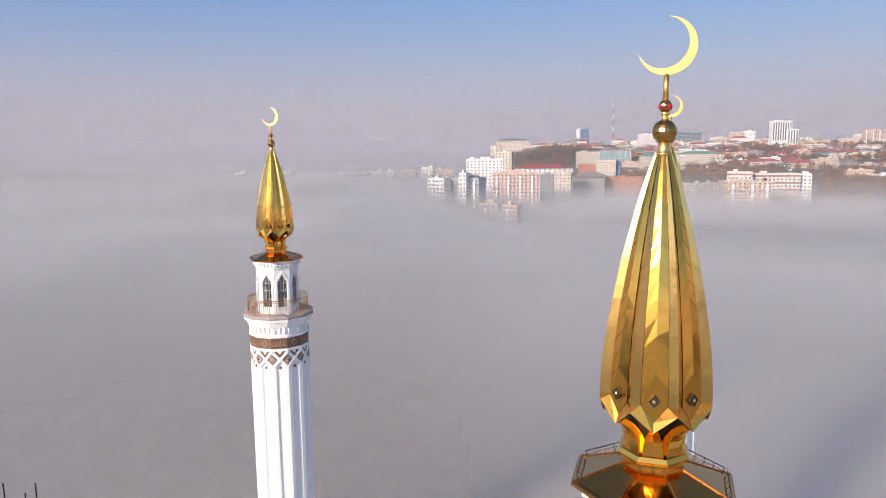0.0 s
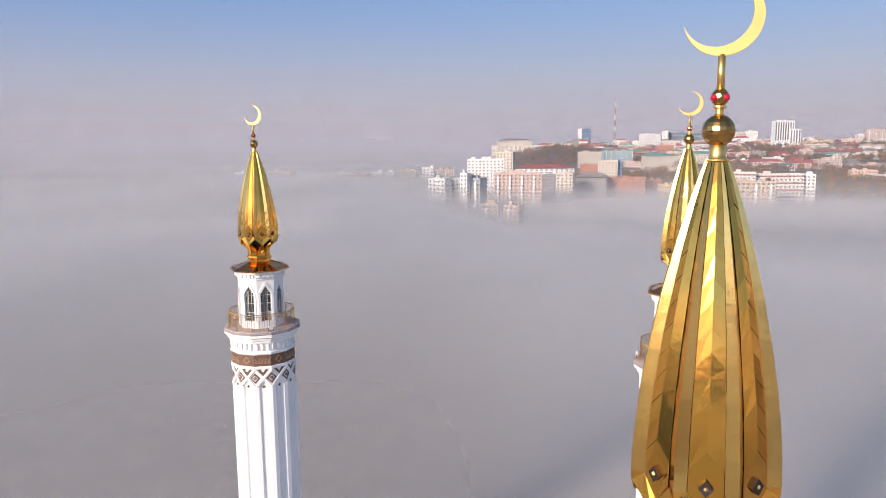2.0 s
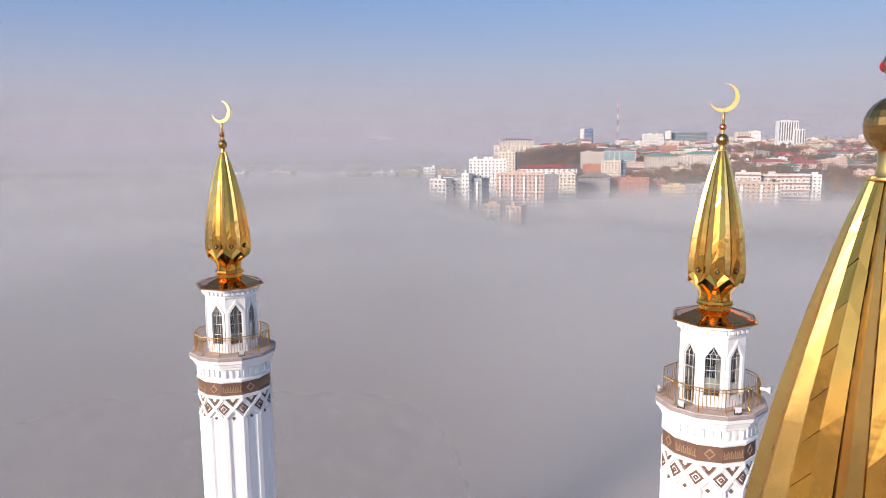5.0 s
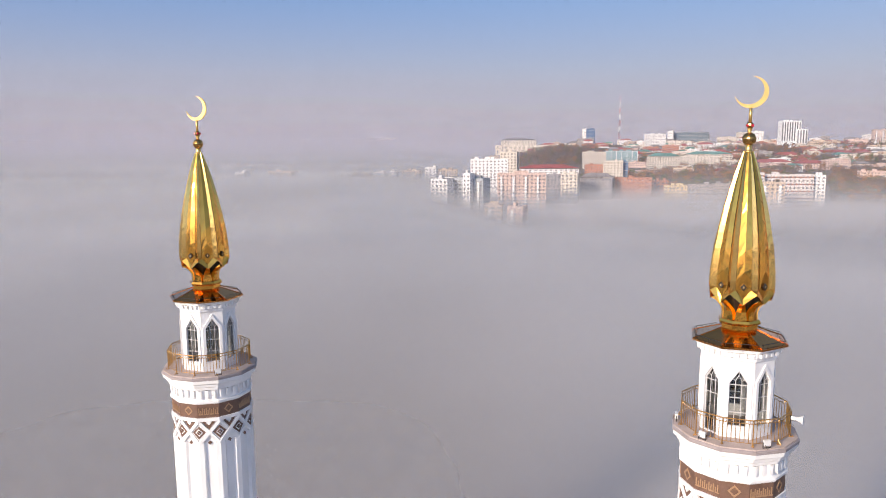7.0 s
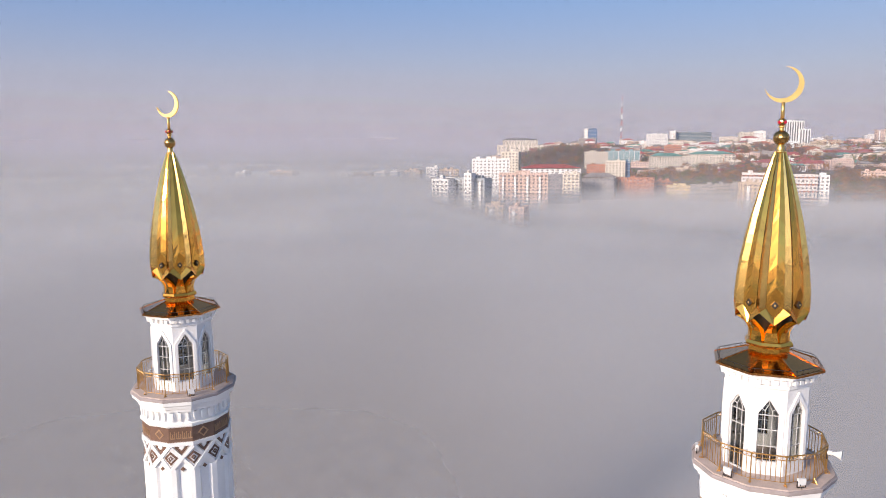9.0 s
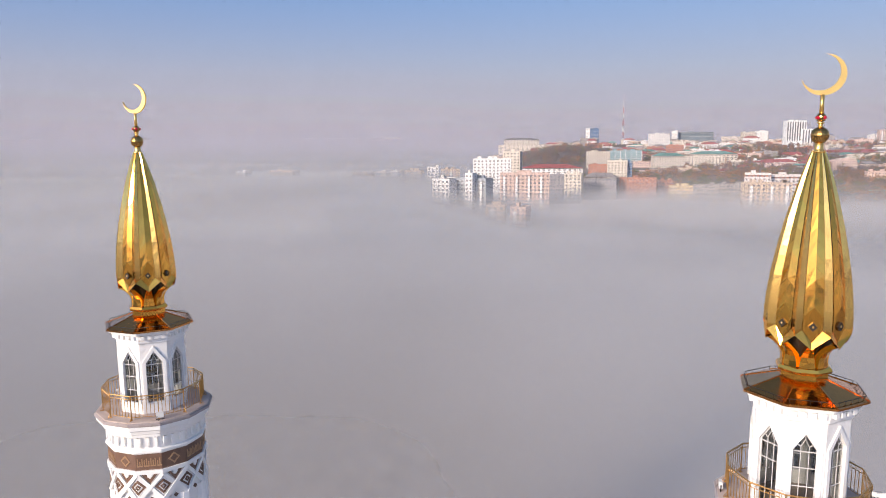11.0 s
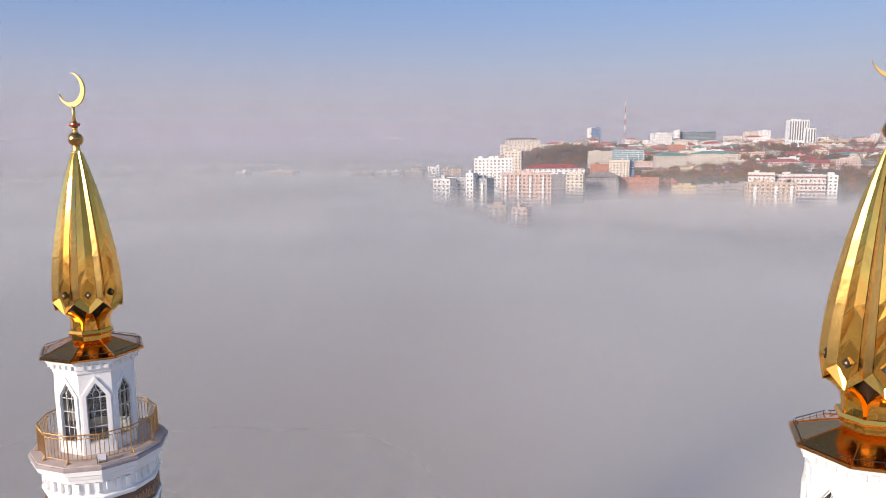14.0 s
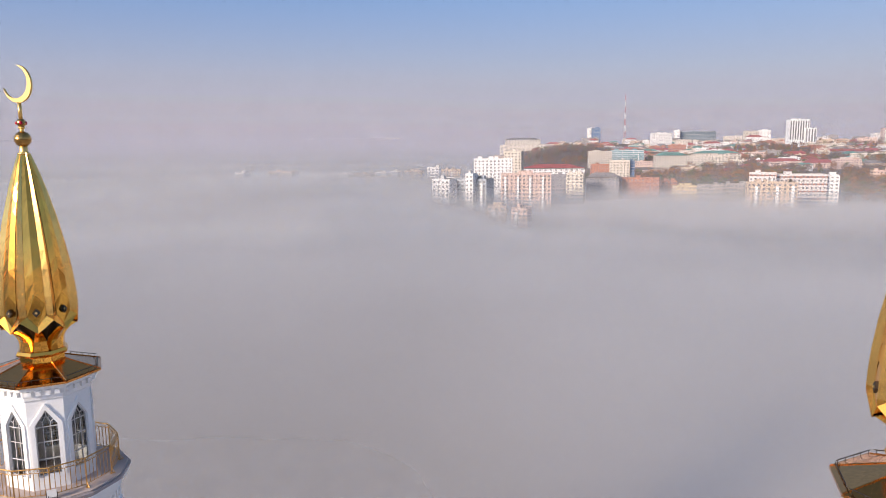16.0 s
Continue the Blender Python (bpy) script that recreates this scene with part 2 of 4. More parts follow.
GROUND = material("autumn_ground", (0.12, 0.085, 0.06), 0.95, 0.0, 0.4, 0.02, 0.2, 0.0)
radii = [4 * 1.085 ** i for i in range(87)]
tagged(new("ground", polar_sheet("ground", radii, 240, ground_height, GROUND)), "brown autumn ground rising to a hill", "ground", kind="structure")


# ---- fog ----
def fog_height(x, y):
    d = math.hypot(x, y)
    side = x / max(y, 1.0) if y > 0 else -1
    city = smooth(-0.08, 0.13, side)
    far = smooth(90, 620, d)
    z = 20 + (-17 * city + 4 * (1 - city)) * far + 8 * smooth(700, 2500, d) * (1 - city)
    az = math.degrees(math.atan2(y, x))
    # gaps added out of view at either side, so dark ground reflects in the gilding
    gap = smooth(-85, -50, az) * smooth(48, 30, az) + 0.8 * smooth(140, 158, az)
    z -= 27 * gap * smooth(70, 110, d) * smooth(900, 500, d)
    return z + 1.5 * noise.noise((x / 130, y / 130, 1.7)) * smooth(400, 150, d) + 0.5 * noise.noise((x / 500, y / 500, 4.2)) * smooth(100, 500, d)


FOG_TINT = (0.93, 0.86, 0.785)
fog_radii = [6 * 1.095 ** i for i in range(74)]
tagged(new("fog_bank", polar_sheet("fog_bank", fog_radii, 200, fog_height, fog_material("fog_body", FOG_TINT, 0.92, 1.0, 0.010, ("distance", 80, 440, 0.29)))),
       "dense grey morning fog covering the low ground", "fog", kind="stuff")
LAYERS = ((2.5, 0.17, 0.21), (4.5, 0.16, 0.20), (6.5, 0.15, 0.20), (9, 0.13, 0.19), (12, 0.11, 0.17), (15, 0.09, 0.16), (19, 0.07, 0.14), (24, 0.05, 0.11), (31, 0.03, 0.08))
for k, (lift, low, high) in enumerate(LAYERS):
    def layer(x, y, lift=lift, k=k):
        # the mist lies thinner where the city stands
        city = smooth(-0.06, 0.08, x / y) * smooth(380, 560, y) if y > 0 else 0.0
        return fog_height(x, y) + lift * (0.55 + 0.45 * smooth(100, 600, math.hypot(x, y))) * (1 - 0.35 * city) * (1 + 0.03 * noise.noise((x / 320, y / 320, 9.1)))
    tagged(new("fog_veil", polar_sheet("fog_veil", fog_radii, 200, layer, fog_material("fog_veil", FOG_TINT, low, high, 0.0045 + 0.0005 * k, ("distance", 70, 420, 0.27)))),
           "thin drifting veil of grey mist", "fog", "veils of mist", "stuff")


def curtain(radius, low, high, start, fall, clear, scale=0.011, tint=FOG_TINT, foot=-20, rise=()):
    """A sloping bank of mist round the place, thinning upwards over each fall of height."""
    vs, n_s = [], 96
    for z in (foot, max(start + 7 * fall, 0.36 * radius + 90)):
        for i in range(n_s):
            a = 2 * math.pi * i / n_s
            r = radius + 1.1 * z
            vs.append((r * math.cos(a), r * math.sin(a), z))
    fs = [(n_s + i, n_s + (i + 1) % n_s, (i + 1) % n_s, i) for i in range(n_s)]
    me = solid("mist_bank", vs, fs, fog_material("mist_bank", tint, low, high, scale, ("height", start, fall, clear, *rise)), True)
    tagged(new("mist_bank", me), "standing bank of grey morning mist", "fog", "banks of mist", "stuff")


HIGH_TINT = (0.77, 0.725, 0.75)
def banks(radius, count, step, low, high, start, fall, clear, scale=0.011, tint=FOG_TINT, rise=()):
    """Several thin sheets, one behind the other."""
    for i in range(count):
        curtain(radius + i * step, low, high, start, fall, clear, scale, tint, rise=rise)


# puffs over the near fog, then low banks that lap at the city
banks(260, 2, 25, 0.0, 0.26, 30, 7, 1.0, 0.012, rise=(20, 34))
banks(370, 3, 22, 0.0, 0.26, 24, 9, 1.0, 0.010, rise=(14, 30))
banks(470, 4, 16, 0.08, 0.26, 8, 13, 1.0, 0.009, rise=(2, 15))
banks(545, 3, 16, 0.06, 0.26, 4, 12, 1.0, 0.009, rise=(2, 13))
banks(640, 3, 22, 0.06, 0.22, -2, 11, 0.8)
banks(750, 3, 30, 0.05, 0.20, 2, 13, 0.5)
# thin high mist, thick over the plain and clear over the hill
banks(960, 3, 60, 0.16, 0.24, 25, 32, 0.35, 0.006, HIGH_TINT)
banks(1400, 3, 80, 0.18, 0.24, 30, 55, 0.35, 0.005, HIGH_TINT)
banks(2100, 4, 70, 0.18, 0.24, 40, 95, 0.42, 0.004, HIGH_TINT)
banks(3000, 6, 90, 0.23, 0.24, 60, 150, 1.0, 0.003, HIGH_TINT)

# a thin bright line of cloud low over the plain
streak_v = [(2900 * math.cos(radians(94 + i)), 2900 * math.sin(radians(94 + i)), z) for z in (68, 112) for i in range(40)]
streak_f = [(40 + i, 41 + i, 1 + i, i) for i in range(39)]
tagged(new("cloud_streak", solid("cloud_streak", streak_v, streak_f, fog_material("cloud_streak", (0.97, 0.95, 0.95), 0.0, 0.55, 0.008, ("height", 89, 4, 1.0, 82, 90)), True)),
       "thin pale streak of cloud low over the plain", "cloud", kind="stuff")


# ---- minarets ----
ROOF_Z = 52.655
TURN = -17.9


def bell(z):
    """Corner radius of the gilded bud at a height."""
    table = ((2.0, 1.50), (2.65, 1.58), (3.4, 1.54), (4.4, 1.43), (5.4, 1.25), (6.4, 1.04), (7.1, 0.86), (7.8, 0.67), (8.5, 0.45), (9.1, 0.23))
    for (z0, r0), (z1, r1) in zip(table, table[1:]):
        if z <= z1:
            return r0 + (r1 - r0) * (z - z0) / (z1 - z0)
    return 0.23


def minaret():
    root = new("minaret")
    rnd = random.Random(5)
    # shaft with ribs
    part("shaft", solid("shaft", *ring_profile([(2.40, -ROOF_Z), (2.40, -7.45)], 12, 15), PLASTER), root)
    c15 = math.cos(radians(15))
    r0, r1, w = 2.38, 2.56, 0.30
    prof = []
    for s in (-1, 1):
        d = (-math.sin(radians(15)), s * math.cos(radians(15)))
        prof.append((d, s))
    (da, _), (db, _) = prof
    def at(r, d, k):
        return (r + d[0] * k, d[1] * k)
    pts = [at(r0, da, w + 0.10), at(r1, da, w), (r1, 0), at(r1, db, w), at(r0, db, w + 0.10), (r0 - 0.1, 0)]
    k = len(pts)
    rib = solid("rib", [(x, y, -ROOF_Z) for x, y in pts] + [(x, y, -9.05) for x, y in pts],
                [tuple(range(k))[::-1], tuple(range(k, 2 * k))] + [(i, (i + 1) % k, (i + 1) % k + k, i + k) for i in range(k)], PLASTER)
    for i in range(12):
        part("rib", rib, root, m=turned(15 + 30 * i))
    # lattice over the ribs: two crossing bars on each face
    apo = 2.56 * c15
    half = 2.56 * math.sin(radians(15))
    bars = []
    for s in (-1, 1):
        x0, z0, x1, z1 = -half * s, -9.12, half * s, -7.62
        dx, dz = x1 - x0, z1 - z0
        ln = math.hypot(dx, dz)
        nx, nz = -dz / ln * 0.10, dx / ln * 0.10
        v, f = extrude_y([(x0 + nx, z0 + nz), (x1 + nx, z1 + nz), (x1 - nx, z1 - nz), (x0 - nx, z0 - nz)], -apo - 0.012 * s, -2.22)
        bars.append(solid("lattice_bar", v, f, PLASTER))
    hood = merge(extrude_y([(-half, -7.40), (half, -7.40), (half, -7.62), (-half, -7.62)], -apo - 0.02, -2.22))
    rail_top = solid("moulding", *hood, PLASTER)
    ins = 2.40 * c15 + 0.035
    def square(cz, s, y0, y1):
        return extrude_y([(0, cz - s), (s, cz), (0, cz + s), (-s, cz)], y0, y1)
    small = solid("small_tile", *square(-9.08, 0.13, -ins - 0.03, -2.2), BROWN)
    heart = solid("heart_tile", *merge(
        extrude_y([(-0.40, -7.66), (-0.24, -7.66), (0.0, -7.95), (0.0, -8.17)], -ins - 0.06, -2.2),
        extrude_y([(0.40, -7.66), (0.0, -8.17), (0.0, -7.95), (0.24, -7.66)], -ins - 0.06, -2.2)), BROWN)
    knob = solid("knob", *extrude_y([(-0.13, -7.62), (0.13, -7.62), (0.13, -7.76), (0.0, -7.90), (-0.13, -7.76)], -ins - 0.09, -2.2), PLASTER)
    for i in range(12):
        m = turned(30 * i)
        part("lattice_bar", bars[0], root, m=m)
        part("lattice_bar", bars[1], root, m=m)
        part("moulding", rail_top, root, m=m)
        part("small_tile", small, root, "small brown diamond tile", m)
        part("heart_tile", heart, root, "brown pointed tile", m)
        part("knob", knob, root, m=m)
    # folded diamond tiles on the corners
    def folded(s, r, hole=0.0):
        vs, fs = [], []
        for sgn, d in ((-1, da), (1, db)):
            o = len(vs)
            if hole:
                vs += [(r, 0, -8.37 + s), (*at(r, d, s), -8.37), (r, 0, -8.37 - s), (r, 0, -8.37 - hole), (*at(r, d, hole), -8.37), (r, 0, -8.37 + hole)]
                fs += [(o, o + 1, o + 4, o + 5), (o + 1, o + 2, o + 3, o + 4)]
            else:
                vs += [(r, 0, -8.37 + s), (*at(r, d, s), -8.37), (r, 0, -8.37 - s)]
                fs += [(o, o + 1, o + 2)]
        return vs, fs
    def thick(v, f, back=0.06):
        k = len(v)
        vs = list(v) + [(x - back, y, z) for x, y, z in v]
        fs = list(f) + [tuple(i + k for i in q)[::-1] for q in f]
        for q in f:
            for i in range(len(q)):
                a, b = q[i], q[(i + 1) % len(q)]
                fs.append((a, b, b + k, a + k))
        return vs, fs
    dia = solid("diamond_tile", *merge(thick(*folded(0.42, 2.50, 0.27)), thick(*folded(0.16, 2.51, 0.07))), BROWN)
    back = solid("diamond_field", *thick(*folded(0.52, 2.46), 0.08), PLASTER)
    for i in range(12):
        part("diamond_field", back, root, m=turned(15 + 30 * i))
        part("diamond_tile", dia, root, "brown and white square spiral tile", turned(15 + 30 * i))
    # inscribed band and cornice
    part("band", solid("band", *ring_profile([(2.50, -7.40), (2.50, -6.50)], 12, 15), BROWN), root, "dark brown ceramic band")
    b_ap = 2.50 * c15
    emblem = solid("emblem", *merge(
        extrude_y([(0, -7.27), (0.31, -6.95), (0.21, -6.95), (0, -7.16)], -b_ap - 0.03, -2.35), extrude_y([(0, -6.63), (0, -6.74), (0.21, -6.95), (0.31, -6.95)], -b_ap - 0.03, -2.35),
        extrude_y([(0, -7.27), (0, -7.16), (-0.21, -6.95), (-0.31, -6.95)], -b_ap - 0.03, -2.35), extrude_y([(0, -6.63), (-0.31, -6.95), (-0.21, -6.95), (0, -6.74)], -b_ap - 0.03, -2.35)), LETTER)
    strokes = []
    x = -0.58
    for i in range(11):
        h = (0.44, 0.30, 0.44, 0.36)[i % 4]
        strokes.append(extrude_y([(x, -7.20), (x + 0.055, -7.20), (x + 0.055, -7.20 + h), (x, -7.20 + h)], -b_ap - 0.025, -2.35))
        if i % 3 != 2:
            strokes.append(extrude_y([(x, -7.20), (x + 0.12, -7.20), (x + 0.12, -7.14), (x, -7.14)], -b_ap - 0.022, -2.35))
        x += 0.11
    bars_text = solid("relief", *merge(*strokes), LETTER)
    for i in range(6):
        part("emblem", emblem, root, "gilded diamond emblem", turned(60 * i + 120))
        part("relief", bars_text, root, "gilded relief strokes", turned(60 * i + 90))
    part("lower_cornice", solid("lower_cornice", *ring_profile([(2.54, -6.50), (2.60, -6.42), (2.60, -6.30), (2.44, -6.26), (2.44, -5.62), (2.62, -5.56), (2.66, -5.40), (2.74, -5.34), (2.80, -5.16), (2.94, -5.08), (2.98, -4.86)], 12, 15), PLASTER), root)
    c_ap = 2.44 * c15
    block_me = solid("corbel", *merge(extrude_y([(-0.09, -5.62), (0.09, -5.62), (0.09, -6.02), (0.0, -6.16), (-0.09, -6.02)], -c_ap - 0.14, -2.25)), PLASTER)
    for i in range(12):
        for s in (-0.42, 0.0, 0.42):
            part("corbel", block_me, root, m=turned(30 * i) @ pose(s, 0, 0))
    part("balcony_slab", solid("balcony_slab", *ring_profile([(2.98, -4.86), (3.03, -4.82), (3.03, -4.70), (2.99, -4.66)], 12, 15), EDGE), root, "grey slab edging")
    part("balcony_floor", solid("balcony_floor", *ring_profile([(2.95, -4.70), (2.95, -4.60)], 12, 15), FLOORING), root, "pinkish brown paving")
    # railing, one panel a side
    rr = 2.58
    ap, hw = rr * c15, rr * math.sin(radians(15))
    post = solid("post", *rod((0, 0, -4.62), (0, 0, -3.32), 0.028, 6), RAIL)
    bal = solid("baluster", *rod((0, 0, -4.45), (0, 0, -3.50), 0.015, 5), RAIL)
    rails = [(nm, solid(nm, *rod((-hw, -ap, z), (hw, -ap, z), r, 6), RAIL)) for nm, z, r in (("handrail", -3.32, 0.028), ("middle_rail", -3.50, 0.013), ("lower_rail", -4.45, 0.015))]
    orn = []
    for i in range(7):
        cx = -hw + (i + 0.5) * 2 * hw / 7
        for j in range(8):
            a0, a1 = math.pi * j / 4, math.pi * (j + 1) / 4
            orn.append(rod((cx + 0.075 * math.cos(a0), -ap, -3.41 + 0.075 * math.sin(a0)), (cx + 0.075 * math.cos(a1), -ap, -3.41 + 0.075 * math.sin(a1)), 0.008, 4))
    orn = solid("scrollwork", *merge(*orn), RAIL)
    foot = solid("foot", *merge(rod((0, 0.0, -4.58), (0, -0.16, -4.58), 0.02, 5), rod((0, -0.16, -4.58), (0, 0, -4.35), 0.014, 5), box(-0.05, 0.05, -0.05, 0.05, -4.60, -4.56)), RAIL)
    for i in range(12):
        m = turned(30 * i)
        for nm, me in rails:
            part(nm, me, root, m=m)
        part("scrollwork", orn, root, m=m)
        part("post", post, root, m=turned(30 * i + 15) @ pose(rr, 0, 0))
        part("foot", foot, root, m=turned(30 * i + 15) @ pose(rr, 0, 0, 0, 0, 90))
        for j in range(1, 7):
            part("baluster", bal, root, m=m @ pose(-hw + j * 2 * hw / 7, -ap, 0))
    # lantern room
    R8 = 1.76
    a8, h8 = R8 * math.cos(radians(22.5)), R8 * math.sin(radians(22.5))
    zt, ow, spring, apex = -0.80, 0.42, -1.85, -1.22
    def wall(bottom):
        ps = [merge(extrude_y([(-h8, -4.62), (-ow, -4.62), (-ow, spring), (-h8, spring)], -a8, -a8 + 0.16)),
              extrude_y([(ow, -4.62), (h8, -4.62), (h8, spring), (ow, spring)], -a8, -a8 + 0.16),
              extrude_y([(-h8, spring), (-ow, spring), (0, apex), (0, zt), (-h8, zt)], -a8, -a8 + 0.16),
              extrude_y([(ow, spring), (h8, spring), (h8, zt), (0, zt), (0, apex)], -a8, -a8 + 0.16)]
        if bottom > -4.6:
            ps.append(extrude_y([(-ow, -4.62), (ow, -4.62), (ow, bottom), (-ow, bottom)], -a8, -a8 + 0.16))
        return solid("wall_panel", *merge(*ps), PLASTER)
    def surround(bottom):
        o, p = 0.06, 0.17
        return solid("window_surround", *merge(
            extrude_y([(-ow - p, bottom), (-ow - o + 0.06, bottom), (-ow, spring), (-ow - p, spring + 0.05)], -a8 - 0.07, -a8),
            extrude_y([(ow, bottom), (ow + p, bottom), (ow + p, spring + 0.05), (ow, spring)], -a8 - 0.07, -a8),
            extrude_y([(-ow - p, spring + 0.05), (-ow, spring), (0, apex), (0, apex + 0.26)], -a8 - 0.07, -a8),
            extrude_y([(ow, spring), (ow + p, spring + 0.05), (0, apex + 0.26), (0, apex)], -a8 - 0.07, -a8)), PLASTER)
    def bars_of(bottom, door):
        y0, y1 = -a8 + 0.05, -a8 + 0.11
        t = 0.035
        ps = [box(-ow, -ow + t, y0, y1, bottom, spring), box(ow - t, ow, y0, y1, bottom, spring), box(-ow, ow, y0, y1, bottom, bottom + t),
              box(-ow, ow, y0 + 0.004, y1 - 0.004, -2.62, -2.62 + t), box(-ow, ow, y0 + 0.004, y1 - 0.004, -1.98, -1.98 + t)]
        for x in (-0.15, 0.13):
            ps.append(box(x, x + 0.025, y0 + 0.008, y1 - 0.008, bottom, -1.75))
        if not door:
            ps.append(box(-ow, ow, y0 + 0.004, y1 - 0.004, -3.35, -3.35 + t))
        for s in (-1, 1):
            ps.append(extrude_y([(s * ow, spring), (s * (ow - 0.05), spring), (0, apex - 0.08), (0, apex)], y0, y1))
            ps.append(extrude_y([(s * 0.15, -1.75), (s * 0.12, -1.75), (0, -1.50), (0, -1.46)], y0, y1))
            ps.append(extrude_y([(s * 0.15, -1.75), (s * 0.15, -1.78), (s * 0.32, -1.66), (s * 0.32, -1.63)], y0, y1))
        ps.append(box(-0.012, 0.012, y0, y1, -1.5, apex))
        return solid("window_frame", *merge(*ps), FRAME)
    def pane(bottom):
        return solid("pane", [(-ow, -a8 + 0.08, bottom), (ow, -a8 + 0.08, bottom), (ow, -a8 + 0.08, spring), (0, -a8 + 0.08, apex), (-ow, -a8 + 0.08, spring)], [(0, 1, 2, 3, 4)], GLASS)
    kinds = [(wall(b), surround(b), bars_of(b, b < -4.5), pane(b)) for b in (-4.02, -4.58)]
    for i in range(8):
        m = turned(45 * i + 90)
        wl_, su, ba, pa = kinds[1 if i == 5 else 0]
        w_ob = part("wall_panel", wl_, root, m=m)
        part("window_surround", su, root, m=m)
        win = part("window", ba, root, "grey painted glazing bars", m)
        win.name = "window"
        part("pane", pa, win, "clear window glass").visible_shadow = False
    part("lantern_ceiling", solid("lantern_ceiling", *ring_profile([(1.70, -0.84), (1.70, -0.78)], 8, 22.5), PLASTER), root)
    part("upper_cornice", solid("upper_cornice", *ring_profile([(1.80, -0.80), (1.84, -0.74), (1.84, -0.60), (1.90, -0.56), (1.90, -0.34), (2.06, -0.30), (2.10, -0.20), (2.20, -0.16), (2.22, -0.05)], 8, 22.5), PLASTER), root)
    dent = solid("dentil", *box(-0.09, 0.09, -1.90 * math.cos(radians(22.5)) - 0.13, -1.6, -0.54, -0.34), PLASTER)
    for i in range(8):
        for s in (-0.5, -0.17, 0.17, 0.5):
            part("dentil", dent, root, m=turned(45 * i) @ pose(s, 0, 0))
    # gilded roof of eight sheets with seams
    co = math.cos(radians(22.5))
    h0, h1 = 2.30 * math.sin(radians(22.5)), 0.84 * math.sin(radians(22.5))
    y0, y1 = -2.30 * co, -0.84 * co
    for i in range(8):
        m = turned(45 * i)
        sheet = [(-h0, y0, 0.0), (h0, y0, 0.0), (h1, y1, 0.52), (-h1, y1, 0.52), (-h0, y0, -0.08), (h0, y0, -0.08)]
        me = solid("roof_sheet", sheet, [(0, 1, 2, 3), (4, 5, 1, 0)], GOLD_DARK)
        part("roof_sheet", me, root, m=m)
        if i == 0:
            seam = solid("roof_seam", *rod((h0, y0, 0.01), (h1, y1, 0.53), 0.022, 5), GOLD_DARK)
            lip = solid("roof_lip", *box(-h0, h0, y0 - 0.03, y0 + 0.02, -0.09, 0.0), GOLD_DARK)
            guard = solid("snow_guard", *merge(rod((-h0 + 0.1, y0 + 0.10, 0.17), (h0 - 0.1, y0 + 0.10, 0.17), 0.016, 5),
                          *[rod((x, y0 + 0.10, 0.02), (x, y0 + 0.10, 0.17), 0.012, 5) for x in (-0.7, -0.35, 0.0, 0.35, 0.7)]), DARK_METAL)
        part("roof_seam", seam, root, m=m)
        part("roof_lip", lip, root, m=m)
        part("snow_guard", guard, root, "dark metal snow guard", m)
    # neck
    part("pedestal", solid("pedestal", *ring_profile([(0.88, 0.44), (0.88, 0.72), (1.00, 0.78), (1.02, 0.86), (0.96, 0.98), (0.80, 1.02)], 8, 22.5), GOLD), root)
    # shade of the gaps between arms is put into this core's dark colour
    part("core", solid("core", *ring_profile([(0.62, 0.98), (0.62, 1.5), (1.12, 2.25)], 8, 22.5), DARK_METAL), root, "dark core with the shade of the gaps in its colour")
    arc = [(0.80, 1.00), (0.79, 1.22), (0.82, 1.42), (0.92, 1.62), (1.10, 1.80), (1.36, 1.96)]
    vs, fs = [], []
    for k, (r, z) in enumerate(arc):
        hwid = 0.285 - 0.034 * k
        vs += [(-hwid, -r, z), (0, -r - 0.05, z), (hwid, -r, z), (hwid, -r + 0.22, z + 0.06), (-hwid, -r + 0.22, z + 0.06)]
    for k in range(len(arc) - 1):
        for i in range(5):
            j = (i + 1) % 5
            fs.append((k * 5 + i, k * 5 + j, k * 5 + 5 + j, k * 5 + 5 + i))
    arm = solid("neck_arm", vs, fs, GOLD)
    for i in range(8):
        part("neck_arm", arm, root, m=turned(45 * i))
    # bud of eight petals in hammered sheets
    # added filler, dark in colour so the seams between sheets show no hollow
    part("bud_core", solid("bud_core", *ring_profile([(0.80 * bell(z), z) for z in (2.45, 3.4, 4.4, 5.4, 6.4, 7.1, 7.8, 8.5, 9.1)], 8, 22.5), DARK_METAL), root, "dark filler added behind the sheet seams")
    def face_point(z, side, lift=0.0):
        r = bell(z)
        return (side * 0.212 * r, -0.835 * r - lift, z)
    def ridge_point(z, side):
        r = bell(z)
        return (side * r * math.sin(radians(22.5)), -r * co, z)
    levels = [2.60 + i * 0.5 for i in range(13)]
    rows = []
    for k, z in enumerate(levels):
        z1 = min(z + 0.5, 9.1)
        drop = 0.24 * bell(z)
        drop1 = 0.24 * bell(z1) if z1 < 9.05 else 0.0
        j = lambda: rnd.uniform(-0.003, 0.003)
        lip = 0.007
        m0 = (0, -0.835 * bell(z + drop) - 0.030 * bell(z) - lip + j(), z + drop)
        m1 = (0, -0.835 * bell(min(z1 + drop1, 9.1)) - 0.030 * bell(z1) + j(), min(z1 + drop1, 9.1))
        if k == 0:
            m0 = (0, -1.30, 2.14)
        l0, r0_, l1, r1_ = face_point(z, -1, lip + j()), face_point(z, 1, lip + j()), face_point(z1, -1, j()), face_point(z1, 1, j())
        rows.append(solid("petal_sheet", [l0, m0, m1, l1, r0_, r1_], [(0, 1, 2, 3), (1, 4, 5, 2)], GOLD))
